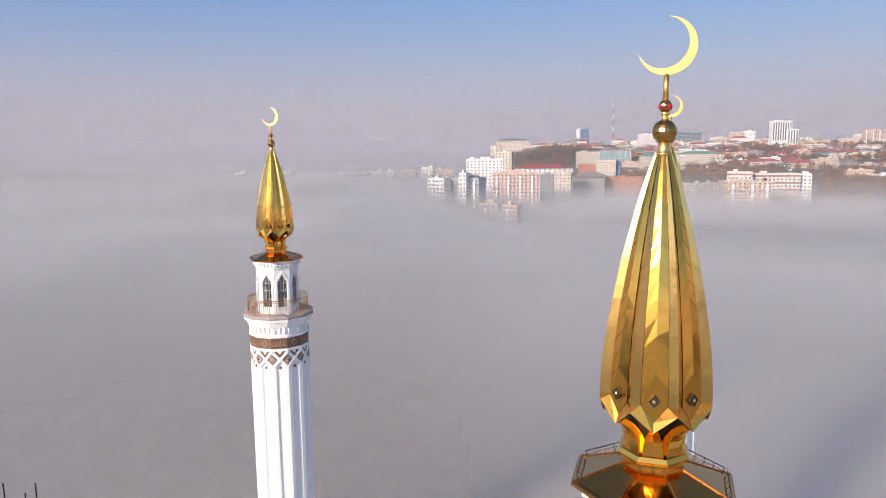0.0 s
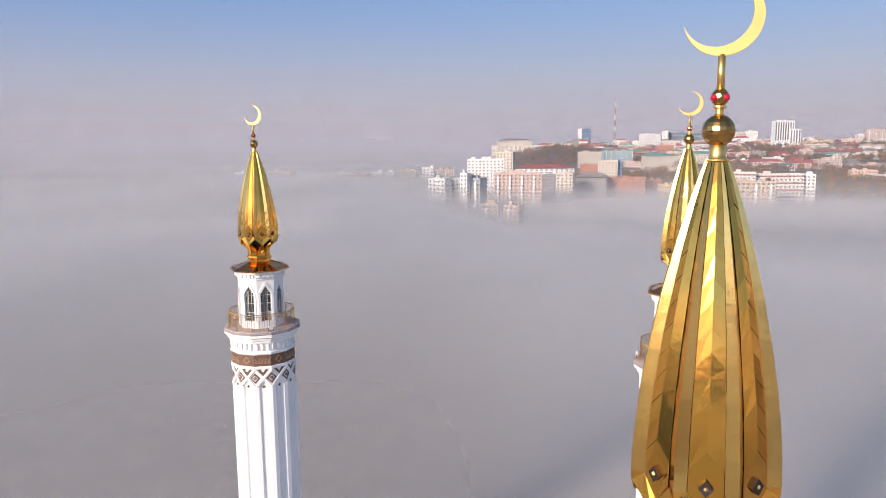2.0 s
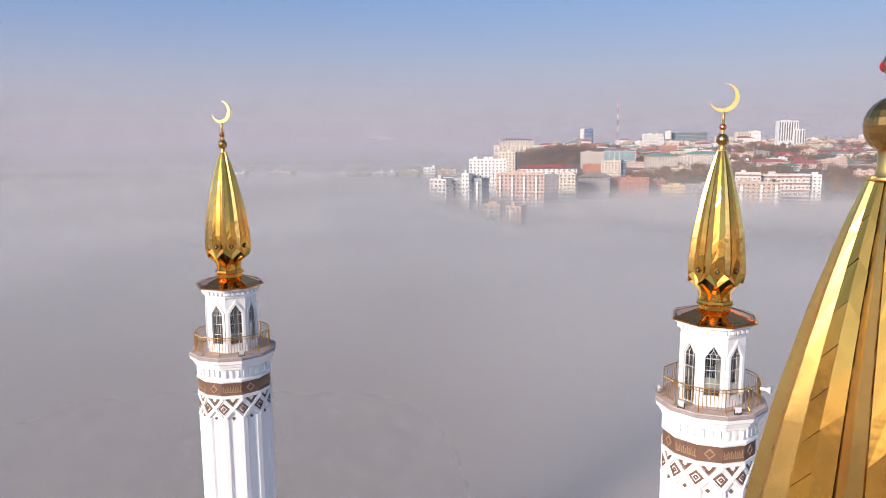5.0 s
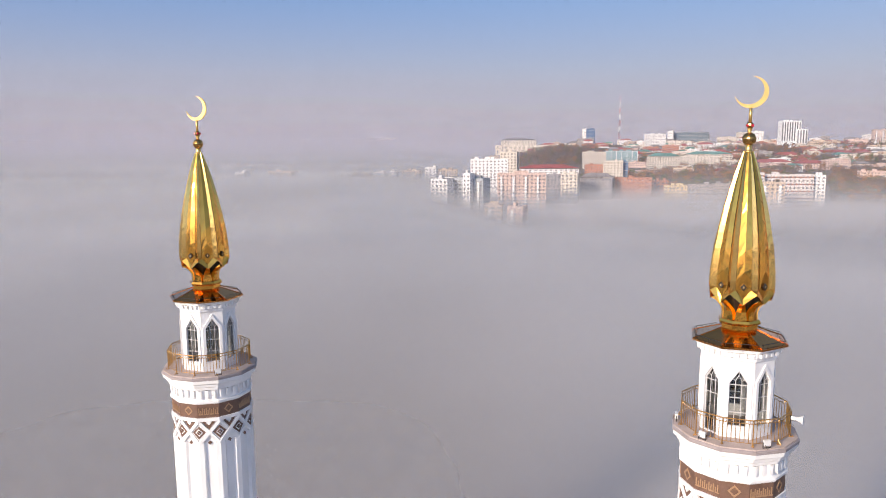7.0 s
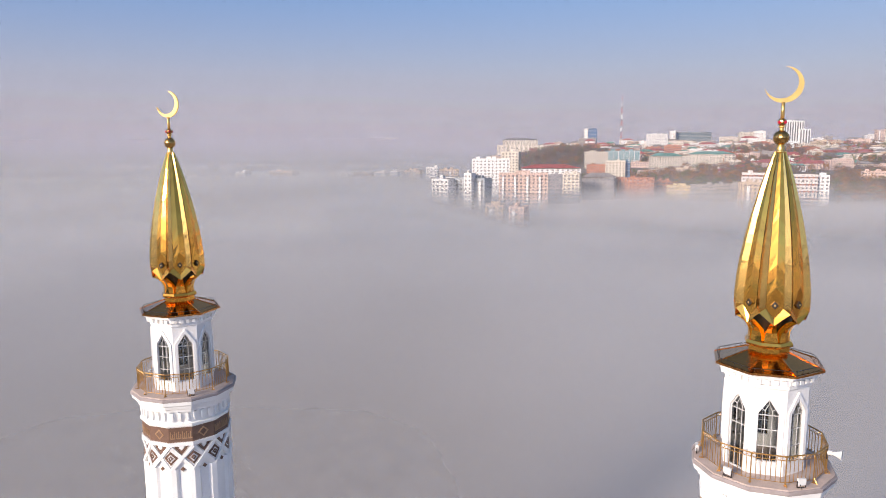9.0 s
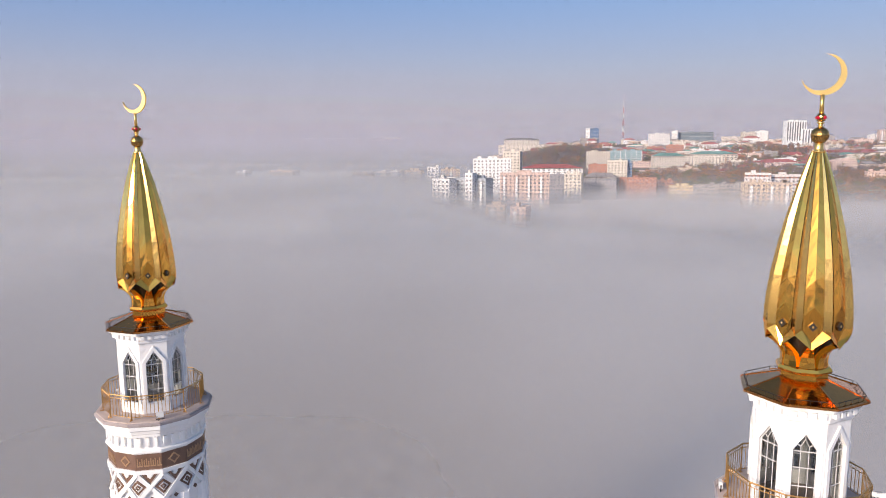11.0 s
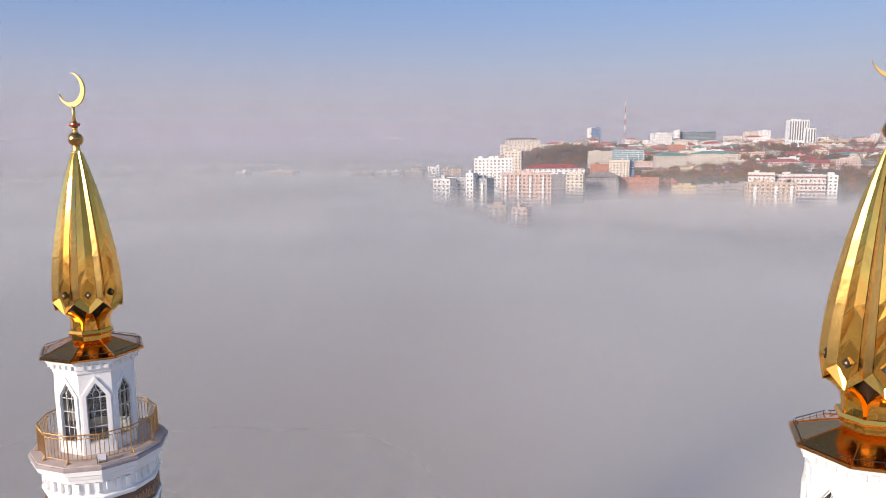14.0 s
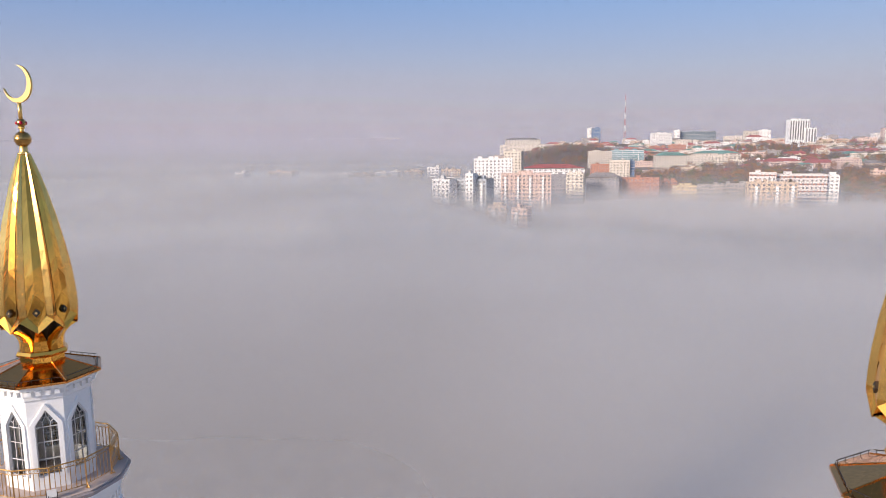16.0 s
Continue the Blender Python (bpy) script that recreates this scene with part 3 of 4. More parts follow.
    # each petal is framed by strips that rise to a sharp ridge
    strips = []
    cuts = [2.60, 3.35, 4.1, 4.85, 5.6, 6.35, 7.1, 7.85, 8.5, 9.1]
    for z, z1 in zip(cuts, cuts[1:]):
        for side in (-1, 1):
            j = lambda: rnd.uniform(-0.004, 0.004)
            zs = (z, (z + z1) / 2, z1)
            f_ = [face_point(q, side, -0.012 + j()) for q in zs]
            e_ = [ridge_point(q, side) for q in zs]
            e_ = [(x, y + j(), q) for x, y, q in e_]
            me = solid("edge_strip", f_ + e_, [(0, 3, 4, 1), (1, 4, 5, 2)] if side > 0 else [(3, 0, 1, 4), (4, 1, 2, 5)], GOLD_STRIP)
            strips.append(me)
    # pointed lower border of a petal, turned under
    fe, re_ = face_point(2.60, 1), ridge_point(2.60, 1)
    border = []
    for s in (-1, 1):
        tip_o, tip_i = (0, -1.40, 1.88), (0, -1.30, 2.14)
        outer, inner = (s * re_[0], re_[1], 2.60), (s * fe[0], fe[1] + 0.012, 2.60)
        low = (s * re_[0], re_[1] + 0.02, 2.40)
        border.append(([tip_o, low, outer, inner, tip_i, (0, -1.16, 1.98), (s * 1.18 * math.sin(radians(22.5)), -1.18 * co, 2.42)],
                       [(0, 1, 2, 3, 4), (0, 5, 6, 1)] if s > 0 else [(4, 3, 2, 1, 0), (1, 6, 5, 0)]))
    border_me = solid("petal_border", *merge(*border), GOLD)
    stud = solid("stud", *merge(extrude_y([(0, -0.17), (0.145, 0), (0, 0.17), (-0.145, 0)], -0.035, 0.05)), DARK_METAL)
    stud_mid = solid("stud_centre", [(-0.05, -0.036, 0), (0, -0.036, -0.055), (0.05, -0.036, 0), (0, -0.036, 0.055), (0, -0.07, 0)], [(0, 1, 4), (1, 2, 4), (2, 3, 4), (3, 0, 4)], GOLD_PALE)
    for i in range(8):
        m = turned(45 * i)
        for me in rows:
            part("petal_sheet", me, root, m=m)
        for me in strips:
            part("edge_strip", me, root, m=m)
        part("petal_border", border_me, root, m=m)
        st = part("stud", stud, root, "dark diamond stud", m @ pose(0, -1.365, 2.74, -3))
        part("stud_centre", stud_mid, st, "bright pyramid point")
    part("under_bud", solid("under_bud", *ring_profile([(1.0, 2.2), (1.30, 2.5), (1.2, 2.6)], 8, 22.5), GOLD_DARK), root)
    # finial
    def lathe(rows_, n=24):
        return ring_profile(rows_, n)
    def ball(r, z, n=10):
        return [(max(r * math.sin(math.pi * i / n), 0.01), z - r * math.cos(math.pi * i / n)) for i in range(n + 1)]
    part("finial_neck", solid("finial_neck", *lathe([(0.26, 9.06), (0.17, 9.10), (0.15, 9.2), (0.15, 9.40)]), GOLD_PALE, True), root)
    part("large_ball", solid("large_ball", *ring_profile(ball(0.32, 9.65, 12), 16), BRONZE), root, "bronze faceted ball")
    part("collar", solid("collar", *lathe([(0.12, 9.94), (0.08, 9.98), (0.08, 10.06), (0.13, 10.10), (0.13, 10.14)], 12), GOLD_PALE), root)
    part("small_ball", solid("small_ball", *ring_profile(ball(0.175, 10.30), 12), BRONZE), root, "small bronze ball")
    for i in range(4):
        part("aviation_lamp", solid("aviation_lamp", *ring_profile(ball(0.075, 0.0, 6), 10), RUBY, True), root, "red glass obstruction lamp", turned(45 + 90 * i) @ pose(0, -0.15, 10.29))
    part("staff", solid("staff", *lathe([(0.075, 10.44), (0.07, 11.12)], 12), GOLD_PALE, True), root)
    R_, rho, off = 0.74, 0.6575, 0.1475
    ox, oz = off * math.cos(radians(141)), off * math.sin(radians(141))
    outline = []
    for k in range(41):
        a = radians(141 + 51 + (360 - 102) * k / 40)
        outline.append((R_ * math.cos(a), 11.83 + R_ * math.sin(a)))
    half_open = math.degrees(math.atan2(R_ * math.sin(radians(51)), R_ * math.cos(radians(51)) - off))
    inner = []
    for k in range(1, 40):
        a = radians(141 + half_open + (360 - 2 * half_open) * k / 40)
        inner.append((ox + rho * math.cos(a), 11.83 + oz + rho * math.sin(a)))
    vs = []
    n_o = len(outline)
    full = [outline[0]] + inner + [outline[-1]]
    for y in (-0.045, 0.045):
        vs += [(x, y, z) for x, z in outline] + [(x, y, z) for x, z in full]
    fs, k = [], 2 * n_o
    for i in range(n_o - 1):
        fs.append((i, i + 1, n_o + i + 1, n_o + i))
        fs.append((k + i + 1, k + i, k + n_o + i, k + n_o + i + 1))
        fs.append((i + 1, i, k + i, k + i + 1))
        fs.append((n_o + i, n_o + i + 1, k + n_o + i + 1, k + n_o + i))
    part("crescent", solid("crescent", vs, fs, GOLD_PALE), root, "pale gold crescent")
    return tagged(root, "white minaret with gilded bud spire and crescent, rising from fog", "minaret", "minarets of the mosque")


first = minaret()
first.matrix_basis = pose(-14.363, 59.600, ROOF_Z, 0, 0, TURN)
copy_thing(first, pose(15.611, 48.951, ROOF_Z, 0, 0, TURN))
copy_thing(first, pose(5.815, 18.735, ROOF_Z, 0, 0, TURN))

# ---- city on the hill ----
def wall_mat(name, colour, vary=0.10):
    return material(name, colour, 0.85, 0.0, vary, 0.05, 0.7, 0.0)


PANEL_WHITE, PANEL_GREY = wall_mat("white_panel", (0.74, 0.72, 0.70)), wall_mat("grey_panel", (0.36, 0.38, 0.40))
CREAM, BEIGE, PINK = wall_mat("cream_render", (0.60, 0.53, 0.45)), wall_mat("beige_brick", (0.55, 0.42, 0.32)), wall_mat("pink_brick", (0.58, 0.42, 0.36))
BRICK, OCHRE, GREY_BRICK = wall_mat("red_brick", (0.38, 0.16, 0.11)), wall_mat("ochre_render", (0.58, 0.43, 0.24)), wall_mat("grey_brick", (0.30, 0.27, 0.26))
# the dark wall here holds the shade of paler blocks in its colour
SHADED_WALL, TOWER_WHITE = wall_mat("shaded_render", (0.25, 0.24, 0.26)), wall_mat("white_cladding", (0.72, 0.73, 0.73))
STRIPED = wall_mat("white_brick", (0.64, 0.58, 0.55))
GLASS_BLUE, GLASS_TEAL, DARK_GLASS = (material(k, c, 0.25, 0.0, 0.15, 0.05, 0.6, 0.0) for k, c in (("blue_glazing", (0.10, 0.17, 0.30)), ("teal_glazing", (0.20, 0.33, 0.36)), ("dark_glazing", (0.10, 0.14, 0.17))))
ROOF_GREY, ROOF_RED, ROOF_GREEN, ROOF_BLUE = (wall_mat(k, c, 0.2) for k, c in (("grey_roofing", (0.24, 0.22, 0.22)), ("maroon_roofing", (0.34, 0.09, 0.09)), ("green_roofing", (0.12, 0.27, 0.24)), ("blue_roofing", (0.10, 0.11, 0.20))))
PANE_DARK = material("far_window_glass", (0.17, 0.165, 0.175), 0.25, 0.0, 0.3, 0.1, 1.0, 0.0, random_value=0.4)
UNIT = {}


def unit_box(mat):
    if mat.name not in UNIT:
        UNIT[mat.name] = solid("unit", *box(-0.5, 0.5, -0.5, 0.5, -0.5, 0.5), mat)
    return UNIT[mat.name]


def sized(x, y, z, sx, sy, sz):
    return Matrix.Translation((x, y, z)) @ Matrix.Diagonal((sx, sy, sz, 1))


NAMES = {"white_panel": "white panel-built apartment block", "grey_panel": "grey panel-built apartment block", "cream_render": "cream rendered city building", "beige_brick": "beige brick apartment block",
         "pink_brick": "pinkish brick residential block", "red_brick": "red brick city building", "ochre_render": "ochre rendered low building", "grey_brick": "grey brick apartment block",
         "shaded_render": "city block with shade put into its wall colour", "white_cladding": "white clad office tower", "white_brick": "white block with red stripes", "blue_glazing": "blue glazed office building",
         "teal_glazing": "teal glazed public building", "dark_glazing": "dark glazed slab building"}


def block(x, y, width, depth, top, wall, roof, label="", gabled=False, small=False):
    """A city building of floors, windows, parapet and roof, its front towards the river."""
    base = ground_height(x, y) - 3
    root = new("apartment_building" if not gabled else "city_building")
    root.location = (x, y, base)
    root.rotation_euler = (0, 0, radians(-14 + 10 * math.sin(x * 0.7 + y)))
    far = y > 1400
    h = top - base
    if gabled:
        rise = min(0.16 * width, 4.5)
        h -= rise
        w2, d2 = width / 2 + 0.5, depth / 2
        hip = 0.25 * width
        vs = [(-w2, -0.5, h), (w2, -0.5, h), (w2, depth + 0.5, h), (-w2, depth + 0.5, h), (-w2 + hip, d2, h + rise), (w2 - hip, d2, h + rise)]
        part("roof", solid("roof", vs, [(0, 1, 5, 4), (1, 2, 5), (2, 3, 4, 5), (3, 0, 4), (3, 2, 1, 0)], roof), root)
    else:
        part("roof", solid("roof", *merge(box(-width / 2 + 0.3, width / 2 - 0.3, 0.3, depth - 0.3, h - 0.9, h - 0.5)), roof), root)
        rnd = random.Random(int(x * 7 + y))
        for i in range(rnd.randint(1, 3)):
            cx, s = rnd.uniform(-0.35, 0.35) * width, rnd.uniform(0.06, 0.12) * width + 1
            part("roof_housing", unit_box(wall), root, m=sized(cx, depth / 2, h + 0.6, s, 4, 3.0))
    body = [box(-width / 2, width / 2, 0, depth, 0, h - 0.9)]
    if not gabled:
        body += [box(-width / 2, width / 2, 0, 0.3, h - 0.9, h), box(-width / 2, width / 2, depth - 0.3, depth, h - 0.9, h),
                 box(-width / 2, -width / 2 + 0.3, 0.3, depth - 0.3, h - 0.9, h), box(width / 2 - 0.3, width / 2, 0.3, depth - 0.3, h - 0.9, h)]
    part("wall", solid("wall", *merge(*body), wall), root)
    storey = 3.1 if not far else 3.6
    floors = min(int((h - 3) / storey), 9 if not far else 12)
    if wall in (GLASS_BLUE, GLASS_TEAL, DARK_GLASS):
        for i in range(max(floors, 1)):
            part("floor_band", unit_box(PANEL_WHITE if wall is GLASS_TEAL else PANEL_GREY), root, m=sized(0, -0.1, h - 0.8 - i * storey, width, 0.3, 0.5))
        if wall is GLASS_TEAL:
            for i in range(7):
                part("mullion", unit_box(PANEL_WHITE), root, m=sized(-width / 2 + i * width / 6, -0.2, h / 2, 0.6, 0.4, h))
    elif wall is TOWER_WHITE:
        n = max(int(width / 5), 3)
        for i in range(n):
            part("window", unit_box(PANE_DARK), root, m=sized(-width / 2 + (i + 0.5) * width / n, -0.05, h * 0.62, width / n * 0.5, 0.3, h * 0.66))
    else:
        n = max(int(width / 3.4), 2)
        n = min(n, 12)
        pitch = width / n
        for f in range(floors):
            z = h - 2.4 - f * storey
            if wall is STRIPED and f % 2 == 0:
                part("brick_stripe", unit_box(BRICK), root, m=sized(0, -0.02, z, width, 0.14, 1.4))
            if small:
                panes = merge(*[box(-width / 2 + (i + 0.3) * pitch, -width / 2 + (i + 0.7) * pitch, -0.15, 0.09, z - 0.75, z + 0.75) for i in range(n)])
                part("window_row", solid("window_row", *panes, PANE_DARK), root)
                continue
            for i in range(n):
                part("window", unit_box(PANE_DARK), root, m=sized(-width / 2 + (i + 0.5) * pitch, -0.03, z, pitch * 0.42, 0.24, 1.5))
            if x > 0 and depth > 8 and not far:
                for i in range(int(depth / 5)):
                    part("window", unit_box(PANE_DARK), root, m=sized(-width / 2 - 0.03, (i + 0.5) * depth / int(depth / 5), z, 0.24, 1.5, 1.5))
        if wall in (BEIGE, PINK, PANEL_GREY) and h > 20:
            for i in range(1, n, 3):
                part("loggia", unit_box(PANEL_WHITE), root, m=sized(-width / 2 + i * pitch, -0.7, h / 2 - 1, pitch * 0.5, 1.2, h - 4))
    return tagged(root, label or NAMES[wall.name], "building", "buildings of the city", "")


block(15, 560, 27.9, 16, 36.6, PANEL_GREY, ROOF_GREY, "grey panel apartment block rising out of the fog")
block(-6, 556, 13.9, 26, 36.6, PANEL_WHITE, ROOF_GREY, "white gable end of a panel apartment block")
block(15, 553, 5.8, 10, 40.7, PANEL_WHITE, ROOF_GREY, "white lift tower of a panel block")
block(-31, 470, 10.3, 12, 21.5, PANEL_WHITE, ROOF_GREY, "pale block almost drowned in fog")
block(47, 500, 11.0, 12, 20.0, PINK, ROOF_GREY, "pinkish block with its foot drowned in fog")
block(33, 520, 13.0, 12, 19.5, BEIGE, ROOF_GREY, "low beige block almost drowned in fog")
block(-19, 820, 13.2, 14, 37.1, PANEL_WHITE, ROOF_GREY)
block(-0, 900, 24.3, 14, 31.7, BEIGE, ROOF_GREY)
block(42, 720, 37.3, 20, 48.0, PANEL_WHITE, ROOF_GREY, "tall pale apartment block with many windows")
block(66, 780, 18.4, 18, 54.3, CREAM, ROOF_GREY, "tall cream residential tower")
block(66, 640, 42.7, 16, 36.9, PINK, ROOF_GREY, "long pinkish brick apartment block")
block(126, 900, 76.0, 18, 36.9, PANEL_WHITE, ROOF_RED, "long white block with a low pediment", True)
block(118, 700, 16.0, 14, 34.1, CREAM, ROOF_GREY)
# dark side of the cream tower, shade put into its wall colour
block(104, 706, 14.5, 14, 32.8, SHADED_WALL, ROOF_GREY)
block(150, 730, 32.2, 16, 33.2, SHADED_WALL, ROOF_GREY, "pale block with its shade put into the wall colour", True)
block(195, 850, 22.7, 16, 42.3, CREAM, ROOF_GREY, "cream office block with blank walls")
block(210, 852, 5.2, 10, 40.9, GLASS_BLUE, ROOF_GREY)
block(188, 735, 38.0, 16, 27.7, BRICK, ROOF_GREY, "red brick block with white bands")
block(220, 745, 15.3, 14, 24.1, BRICK, ROOF_GREY)
block(228, 720, 21.9, 12, 20.4, OCHRE, ROOF_GREY)
block(247, 705, 24.1, 12, 22.2, GREY_BRICK, ROOF_GREY)
block(270, 700, 24.4, 12, 22.9, GREY_BRICK, ROOF_GREY)
block(250, 600, 15.8, 14, 29.9, BEIGE, ROOF_GREY, "beige residential tower standing in fog")
block(268, 598, 19.3, 14, 29.9, BEIGE, ROOF_GREY, "beige residential tower standing in fog")
block(268, 640, 21.2, 12, 35.9, STRIPED, ROOF_GREY, "white block with red brick stripes")
block(301, 640, 41.8, 14, 34.2, STRIPED, ROOF_GREY, "white slab block with red brick stripes")
block(328, 641, 11.1, 12, 33.5, PANEL_WHITE, ROOF_GREY)
block(187, 1900, 91.6, 60, 77.9, CREAM, ROOF_GREY, "pale theatre hall with a curved roof", True)
block(195, 1890, 141.2, 30, 60.3, CREAM, ROOF_GREEN)
block(377, 1900, 23.5, 24, 101.2, GLASS_BLUE, ROOF_GREY, "blue glass office tower on the hill")
block(360, 1901, 10.3, 24, 101.3, PANEL_WHITE, ROOF_GREY)
block(362, 1890, 42.5, 20, 76.4, GREY_BRICK, ROOF_GREY)
block(235, 1150, 35.4, 20, 49.5, CREAM, ROOF_GREEN)
block(290, 1200, 51.7, 20, 50.4, GLASS_TEAL, ROOF_GREEN, "teal glass building with a white frame")
block(193, 950, 24.1, 14, 35.1, BRICK, ROOF_GREY)
block(491, 1700, 45.9, 20, 84.1, PANEL_WHITE, ROOF_GREY, "white hotel block on the hill")
block(640, 1900, 90.9, 20, 90.3, DARK_GLASS, ROOF_GREY, "dark slab building on the hill")
block(587, 1900, 14.7, 20, 93.7, PANEL_WHITE, ROOF_GREY)
block(319, 1060, 44.6, 18, 48.1, CREAM, ROOF_GREEN, "low cream building with a green roof", True)
block(424, 1170, 73.5, 18, 48.8, CREAM, ROOF_GREEN, "cream building with a green metal roof", True)
block(388, 1110, 58.7, 14, 42.0, CREAM, ROOF_GREY)
block(813, 2100, 53.5, 24, 79.7, CREAM, ROOF_GREY)
block(824, 2000, 33.9, 24, 90.7, CREAM, ROOF_GREY)
block(858, 2000, 32.3, 24, 93.5, PANEL_WHITE, ROOF_GREY)
block(760, 1600, 41.6, 22, 109.5, TOWER_WHITE, ROOF_GREY, "tall white office tower with a glass grid")
block(780, 1590, 21.9, 20, 90.9, TOWER_WHITE, ROOF_GREY, "white annex tower with a glass grid")
block(1019, 2000, 27.7, 24, 73.9, PANEL_WHITE, ROOF_GREY)
block(1072, 2050, 25.2, 24, 78.6, GREY_BRICK, ROOF_GREY)
block(711, 1350, 88.8, 20, 48.1, GREY_BRICK, ROOF_RED, "long building under a maroon roof", True)
block(610, 1300, 40.8, 18, 45.2, CREAM, ROOF_RED, "cream building under a maroon roof", True)
block(485, 1080, 60.2, 16, 37.6, PINK, ROOF_RED, "pink residential block with a red mansard roof", True)
block(535, 1065, 47.9, 16, 35.9, PINK, ROOF_RED, "pink residential block with a red mansard roof", True)
block(561, 1040, 34.0, 18, 37.0, PINK, ROOF_RED)
block(699, 1200, 79.6, 20, 41.9, CREAM, ROOF_GREY, "long white institute with rows of windows")
block(565, 1300, 36.9, 16, 46.6, GREY_BRICK, ROOF_BLUE)
block(753, 1700, 58.8, 20, 63.8, BRICK, ROOF_RED)
block(489, 830, 27.8, 16, 29.1, PINK, ROOF_RED)
block(509, 815, 29.3, 16, 24.2, PANEL_WHITE, ROOF_GREY)
block(411, 700, 27.4, 14, 16.4, OCHRE, ROOF_GREEN, "yellow house with a green hipped roof", True)
block(1218, 2000, 66.4, 24, 95.5, PINK, ROOF_GREY)
block(1201, 2050, 29.2, 24, 82.4, PANEL_WHITE, ROOF_GREY)
block(-128, 880, 13.0, 12, 28.5, PANEL_WHITE, ROOF_GREY)
block(-108, 890, 24.0, 14, 28.0, BEIGE, ROOF_GREY)
block(-84, 880, 15.0, 14, 30.0, PANEL_WHITE, ROOF_GREY)
block(-66, 870, 9.0, 14, 31.0, PANEL_WHITE, ROOF_GREY)
block(-45, 880, 21.0, 14, 31.5, BEIGE, ROOF_GREY)
block(-210, 900, 34.0, 16, 31.0, BEIGE, ROOF_GREY, "pale hall just showing through the mist")
block(-257, 890, 12.0, 16, 30.5, PANEL_WHITE, ROOF_GREY)

# smaller houses filling the slope
fill = random.Random(21)
for i in range(300):
    y = fill.uniform(960, 2250)
    side = fill.uniform(0.06, 0.68)
    # a wooded slope stays open between the river blocks and the theatre
    if side < 0.22 and 1000 < y < 1780:
        side += 0.2
    x = y * side
    tall = fill.uniform(12, 22) if i % 9 == 0 and y > 1400 else fill.uniform(5, 12)
    block(x, y, fill.uniform(14, 44), fill.uniform(10, 16), ground_height(x, y) + tall, fill.choice((CREAM, PINK, PANEL_WHITE, CREAM, BEIGE, BRICK)),
          fill.choice((ROOF_RED, ROOF_GREEN, ROOF_GREY, ROOF_GREY, ROOF_RED)), "", fill.random() < 0.55, True)

# radio mast
mast = new("radio_mast")
mast.location = (596, 2500, ground_height(596, 2500))
RED_PAINT = material("red_mast_paint", (0.40, 0.10, 0.08), 0.6, 0.0, 0.1, 0.05, 0.5, 0.0)
mast_h = 170
for k in range(8):
    z0, z1 = mast_h * k / 8, mast_h * (k + 1) / 8
    w0, w1 = 4.5 * (1 - k / 8.6), 4.5 * (1 - (k + 1) / 8.6)
    ps = []
    for i in range(4):
        a, b = radians(45 + 90 * i), radians(135 + 90 * i)
        pa0, pa1 = (w0 * math.cos(a), w0 * math.sin(a), z0), (w1 * math.cos(a), w1 * math.sin(a), z1)
        pb0, pb1 = (w0 * math.cos(b), w0 * math.sin(b), z0), (w1 * math.cos(b), w1 * math.sin(b), z1)
        ps += [rod(pa0, pa1, 0.24, 4), rod(pa0, pb1, 0.15, 4), rod(pb0, pa1, 0.15, 4), rod(pa1, pb1, 0.15, 4)]
    part("mast_section", solid("mast_section", *merge(*ps), RED_PAINT if k % 2 else PANEL_WHITE), mast)
tagged(mast, "red and white lattice radio mast on the hill", "mast")

# autumn woods between the houses
LEAF = [material(k, c, 0.9, 0.0, 0.3, 0.1, 1.0, 0.0) for k, c in (("rust_leaves", (0.26, 0.12, 0.05)), ("brown_leaves", (0.17, 0.10, 0.07)), ("olive_leaves", (0.11, 0.11, 0.05)), ("bare_twigs", (0.14, 0.10, 0.09)))]
wood = random.Random(8)
SPOTS = ((330, 930, 130, 60), (250, 1750, 150, 120), (440, 1000, 90, 50), (620, 1450, 120, 80), (470, 760, 60, 40), (520, 690, 60, 40), (230, 800, 50, 40), (150, 1500, 120, 90), (760, 1180, 90, 60), (900, 1500, 150, 90), (300, 1250, 140, 70), (520, 1180, 120, 60), (380, 840, 90, 30), (640, 900, 90, 40))
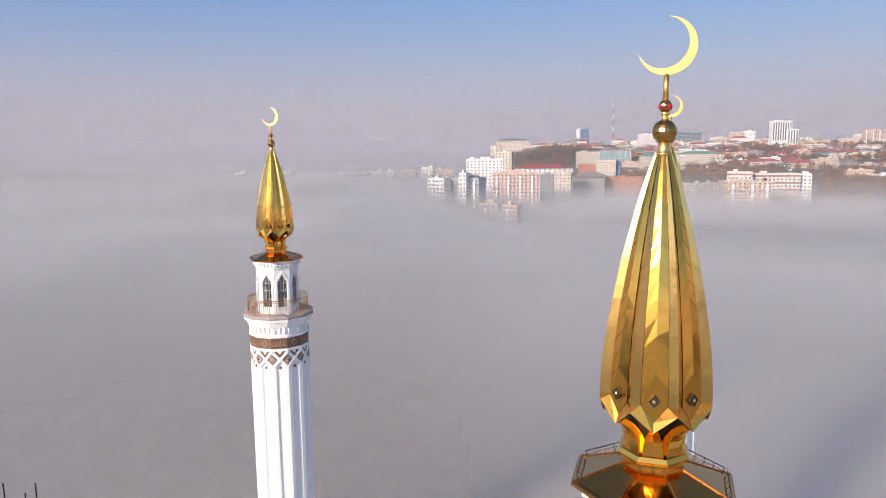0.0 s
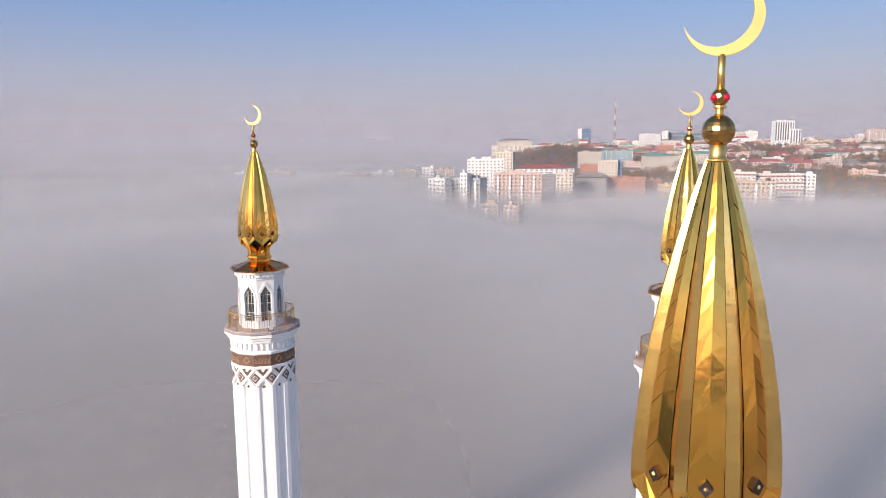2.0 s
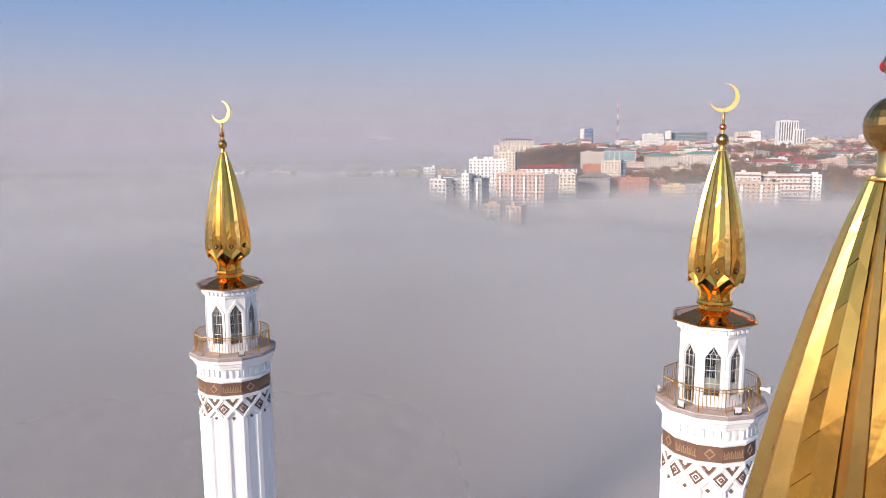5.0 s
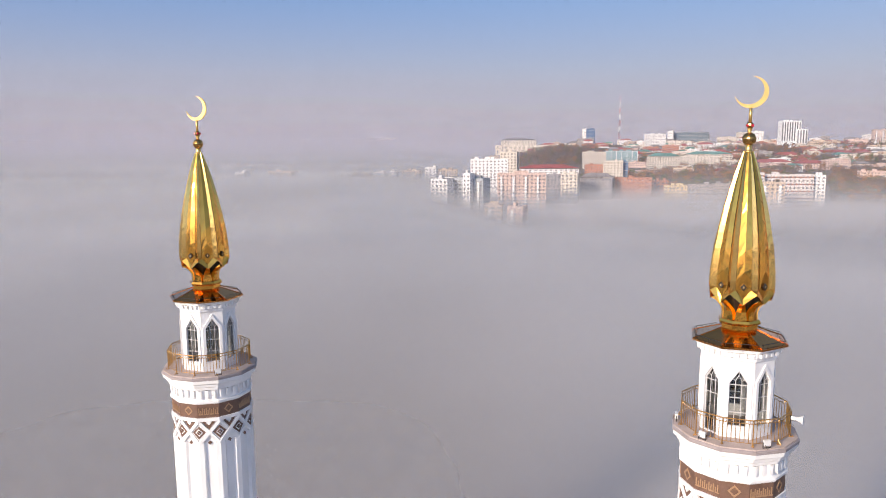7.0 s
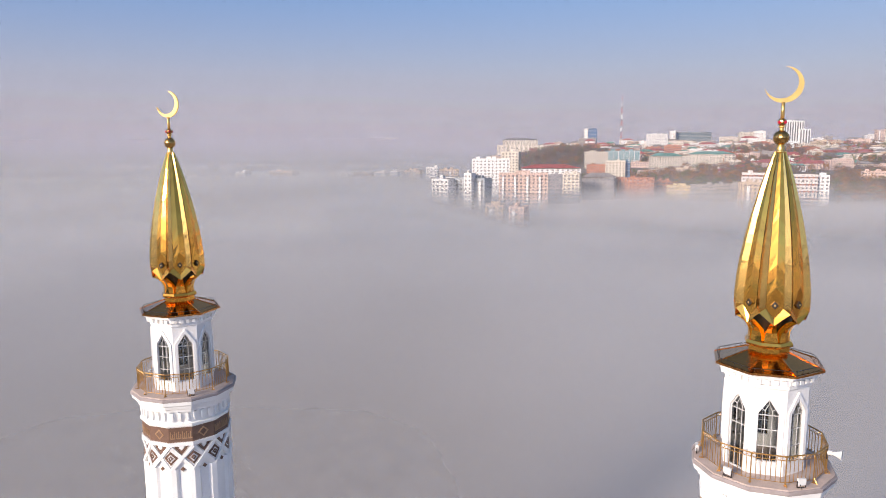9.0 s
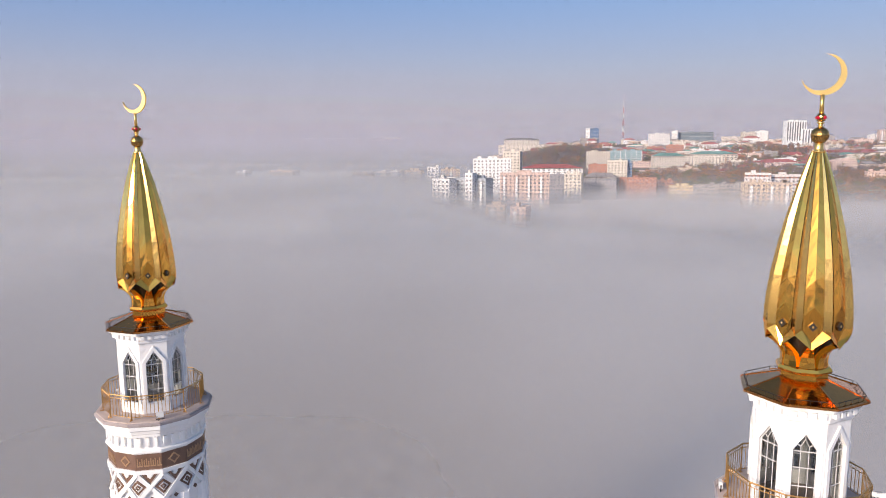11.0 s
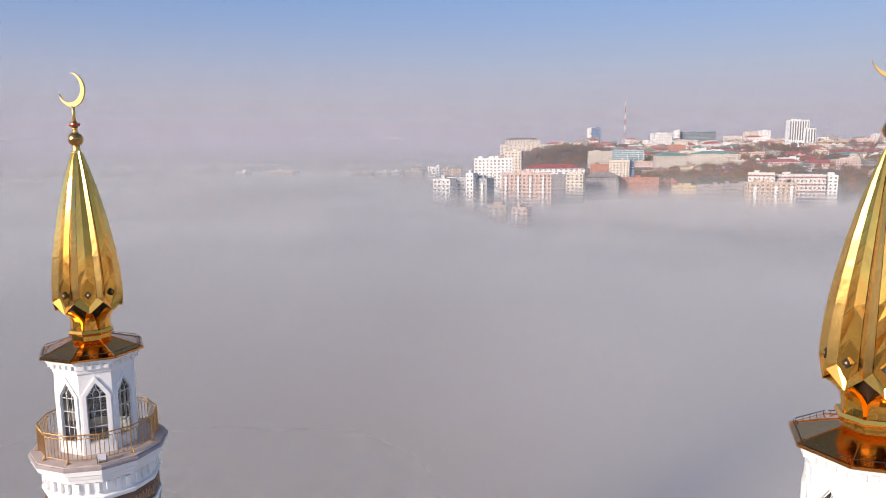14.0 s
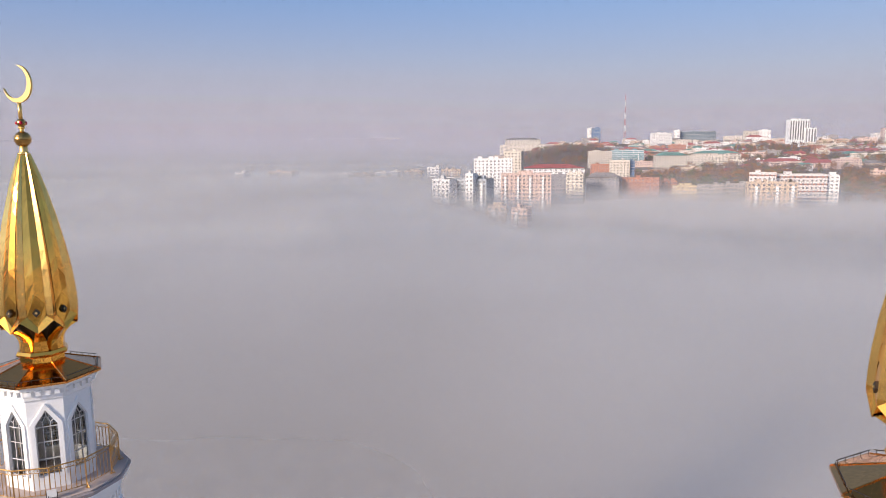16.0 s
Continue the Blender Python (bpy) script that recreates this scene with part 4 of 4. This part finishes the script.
# wooded slopes: least and greatest share of x to y, nearest and farthest y, trees of each leaf colour
SLOPES = ((0.09, 0.20, 1120, 1750, (10, 60, 30, 120)), (0.30, 0.43, 900, 1120, (70, 60, 20, 30)), (0.39, 0.47, 1180, 1700, (40, 30, 15, 20)), (0.53, 0.62, 660, 1000, (60, 60, 25, 40)), (0.20, 0.32, 860, 980, (40, 25, 8, 15)), (0.24, 0.60, 1000, 2100, (45, 45, 20, 45)))
for mi, leaf in enumerate(LEAF):
    vs, fs = [], []
    places = [(cx + wood.gauss(0, sx * 0.5), cy + wood.gauss(0, sy * 0.5), 70) for cx, cy, sx, sy in SPOTS for _ in range(26)]
    for s0, s1, y0, y1, counts in SLOPES:
        for _ in range(counts[mi]):
            y = wood.uniform(y0, y1)
            places.append((y * wood.uniform(s0, s1), y, 55))
    for x, y, clumps in places:
        g = ground_height(x, y)
        hgt = wood.uniform(8, 15)
        v, f = rod((x, y, g - 1), (x, y, g + hgt * 0.6), 0.35, 5, 0.12)
        o = len(vs)
        vs += v
        fs += [tuple(i + o for i in q) for q in f]
        for _ in range(clumps):
            u, w_, r = wood.uniform(0, 6.28), wood.uniform(-0.9, 1), wood.uniform(0.55, 1.0)
            q = math.sqrt(max(1 - w_ * w_, 0))
            c = Vector((x + math.cos(u) * q * r * hgt * 0.36, y + math.sin(u) * q * r * hgt * 0.36, g + hgt * 0.62 + w_ * r * hgt * 0.38))
            o = len(vs)
            s = wood.uniform(0.6, 1.4)
            vs += [c + Vector((wood.uniform(-s, s), wood.uniform(-s, s), wood.uniform(-s, s))) for _ in range(4)]
            fs += [(o, o + 1, o + 2), (o, o + 2, o + 3), (o, o + 3, o + 1), (o + 1, o + 3, o + 2)]
    tagged(new("far_woods", solid("far_woods", vs, fs, leaf)), "autumn trees with thinning brown and rust leaves", "trees", "autumn woods", "stuff")

# three thin poles that reach out of the fog beside the towers
for x, y, top in ((-14.70, 22.0, 51.05), (-14.0, 22.0, 50.70), (-13.63, 22.0, 51.05)):
    pole = new("lightning_rod", solid("lightning_rod", *rod((0, 0, -51.05), (0, 0, 0), 0.04, 8, 0.025), DARK_METAL))
    pole.location = (x, y, top)
    tagged(pole, "thin dark metal lightning rod rising out of fog", "lightning rod", "lightning rods")


# floodlights on the balconies
def floodlight():
    root = new("floodlight")
    part("housing", solid("housing", *merge(box(-0.17, 0.17, -0.06, 0.06, 0.12, 0.40), box(-0.15, 0.15, -0.075, -0.06, 0.14, 0.38)), LAMP_WHITE), root)
    part("yoke", solid("yoke", *merge(box(-0.205, -0.18, -0.02, 0.02, 0.0, 0.30), box(0.18, 0.205, -0.02, 0.02, 0.0, 0.30), box(-0.18, 0.18, -0.02, 0.02, 0.0, 0.025)), DARK_METAL), root)
    part("cable", solid("cable", *rod((0.12, 0.06, 0.2), (0.1, 0.2, 0.01), 0.012, 5), DARK_METAL), root)
    return tagged(root, "small white floodlight on a dark yoke, standing on the balcony", "floodlight", "balcony floodlights")


lamp = floodlight()
FLOOR_Z = ROOF_Z - 4.60
spots = ((15.611, 48.951, -142), (15.611, 48.951, 165), (-14.363, 59.600, -62), (-14.363, 59.600, 155), (15.611, 48.951, -80))
for i, (tx, ty, az) in enumerate(spots):
    place = pose(tx + 2.74 * math.cos(radians(az)), ty + 2.74 * math.sin(radians(az)), FLOOR_Z, 0, 0, az - 90)
    if i == 0:
        lamp.matrix_basis = place
    else:
        copy_thing(lamp, place)
speaker = new("loudspeaker")
az = -36
speaker.matrix_basis = pose(15.611 + 2.62 * math.cos(radians(az)), 48.951 + 2.62 * math.sin(radians(az)), ROOF_Z - 3.60, 0, 0, az)
part("horn", solid("horn", *merge(ring_profile([(0.06, 0.0), (0.08, 0.12), (0.15, 0.30), (0.21, 0.40), (0.22, 0.42), (0.19, 0.41), (0.06, 0.2)], 16)), LAMP_WHITE), speaker, "white flared horn", pose(0.10, 0, 0, 0, 90, 0))
part("driver", solid("driver", *ring_profile([(0.09, -0.12), (0.10, -0.10), (0.10, 0.04), (0.05, 0.06)], 12), LAMP_WHITE), speaker, "", pose(0.10, 0, 0, 0, 90, 0))
part("bracket", solid("bracket", *merge(box(-0.06, 0.10, -0.02, 0.02, -0.12, -0.08), box(-0.06, -0.02, -0.03, 0.03, -0.30, 0.12)), DARK_METAL), speaker)
tagged(speaker, "white horn loudspeaker bracketed to the brass railing", "loudspeaker")
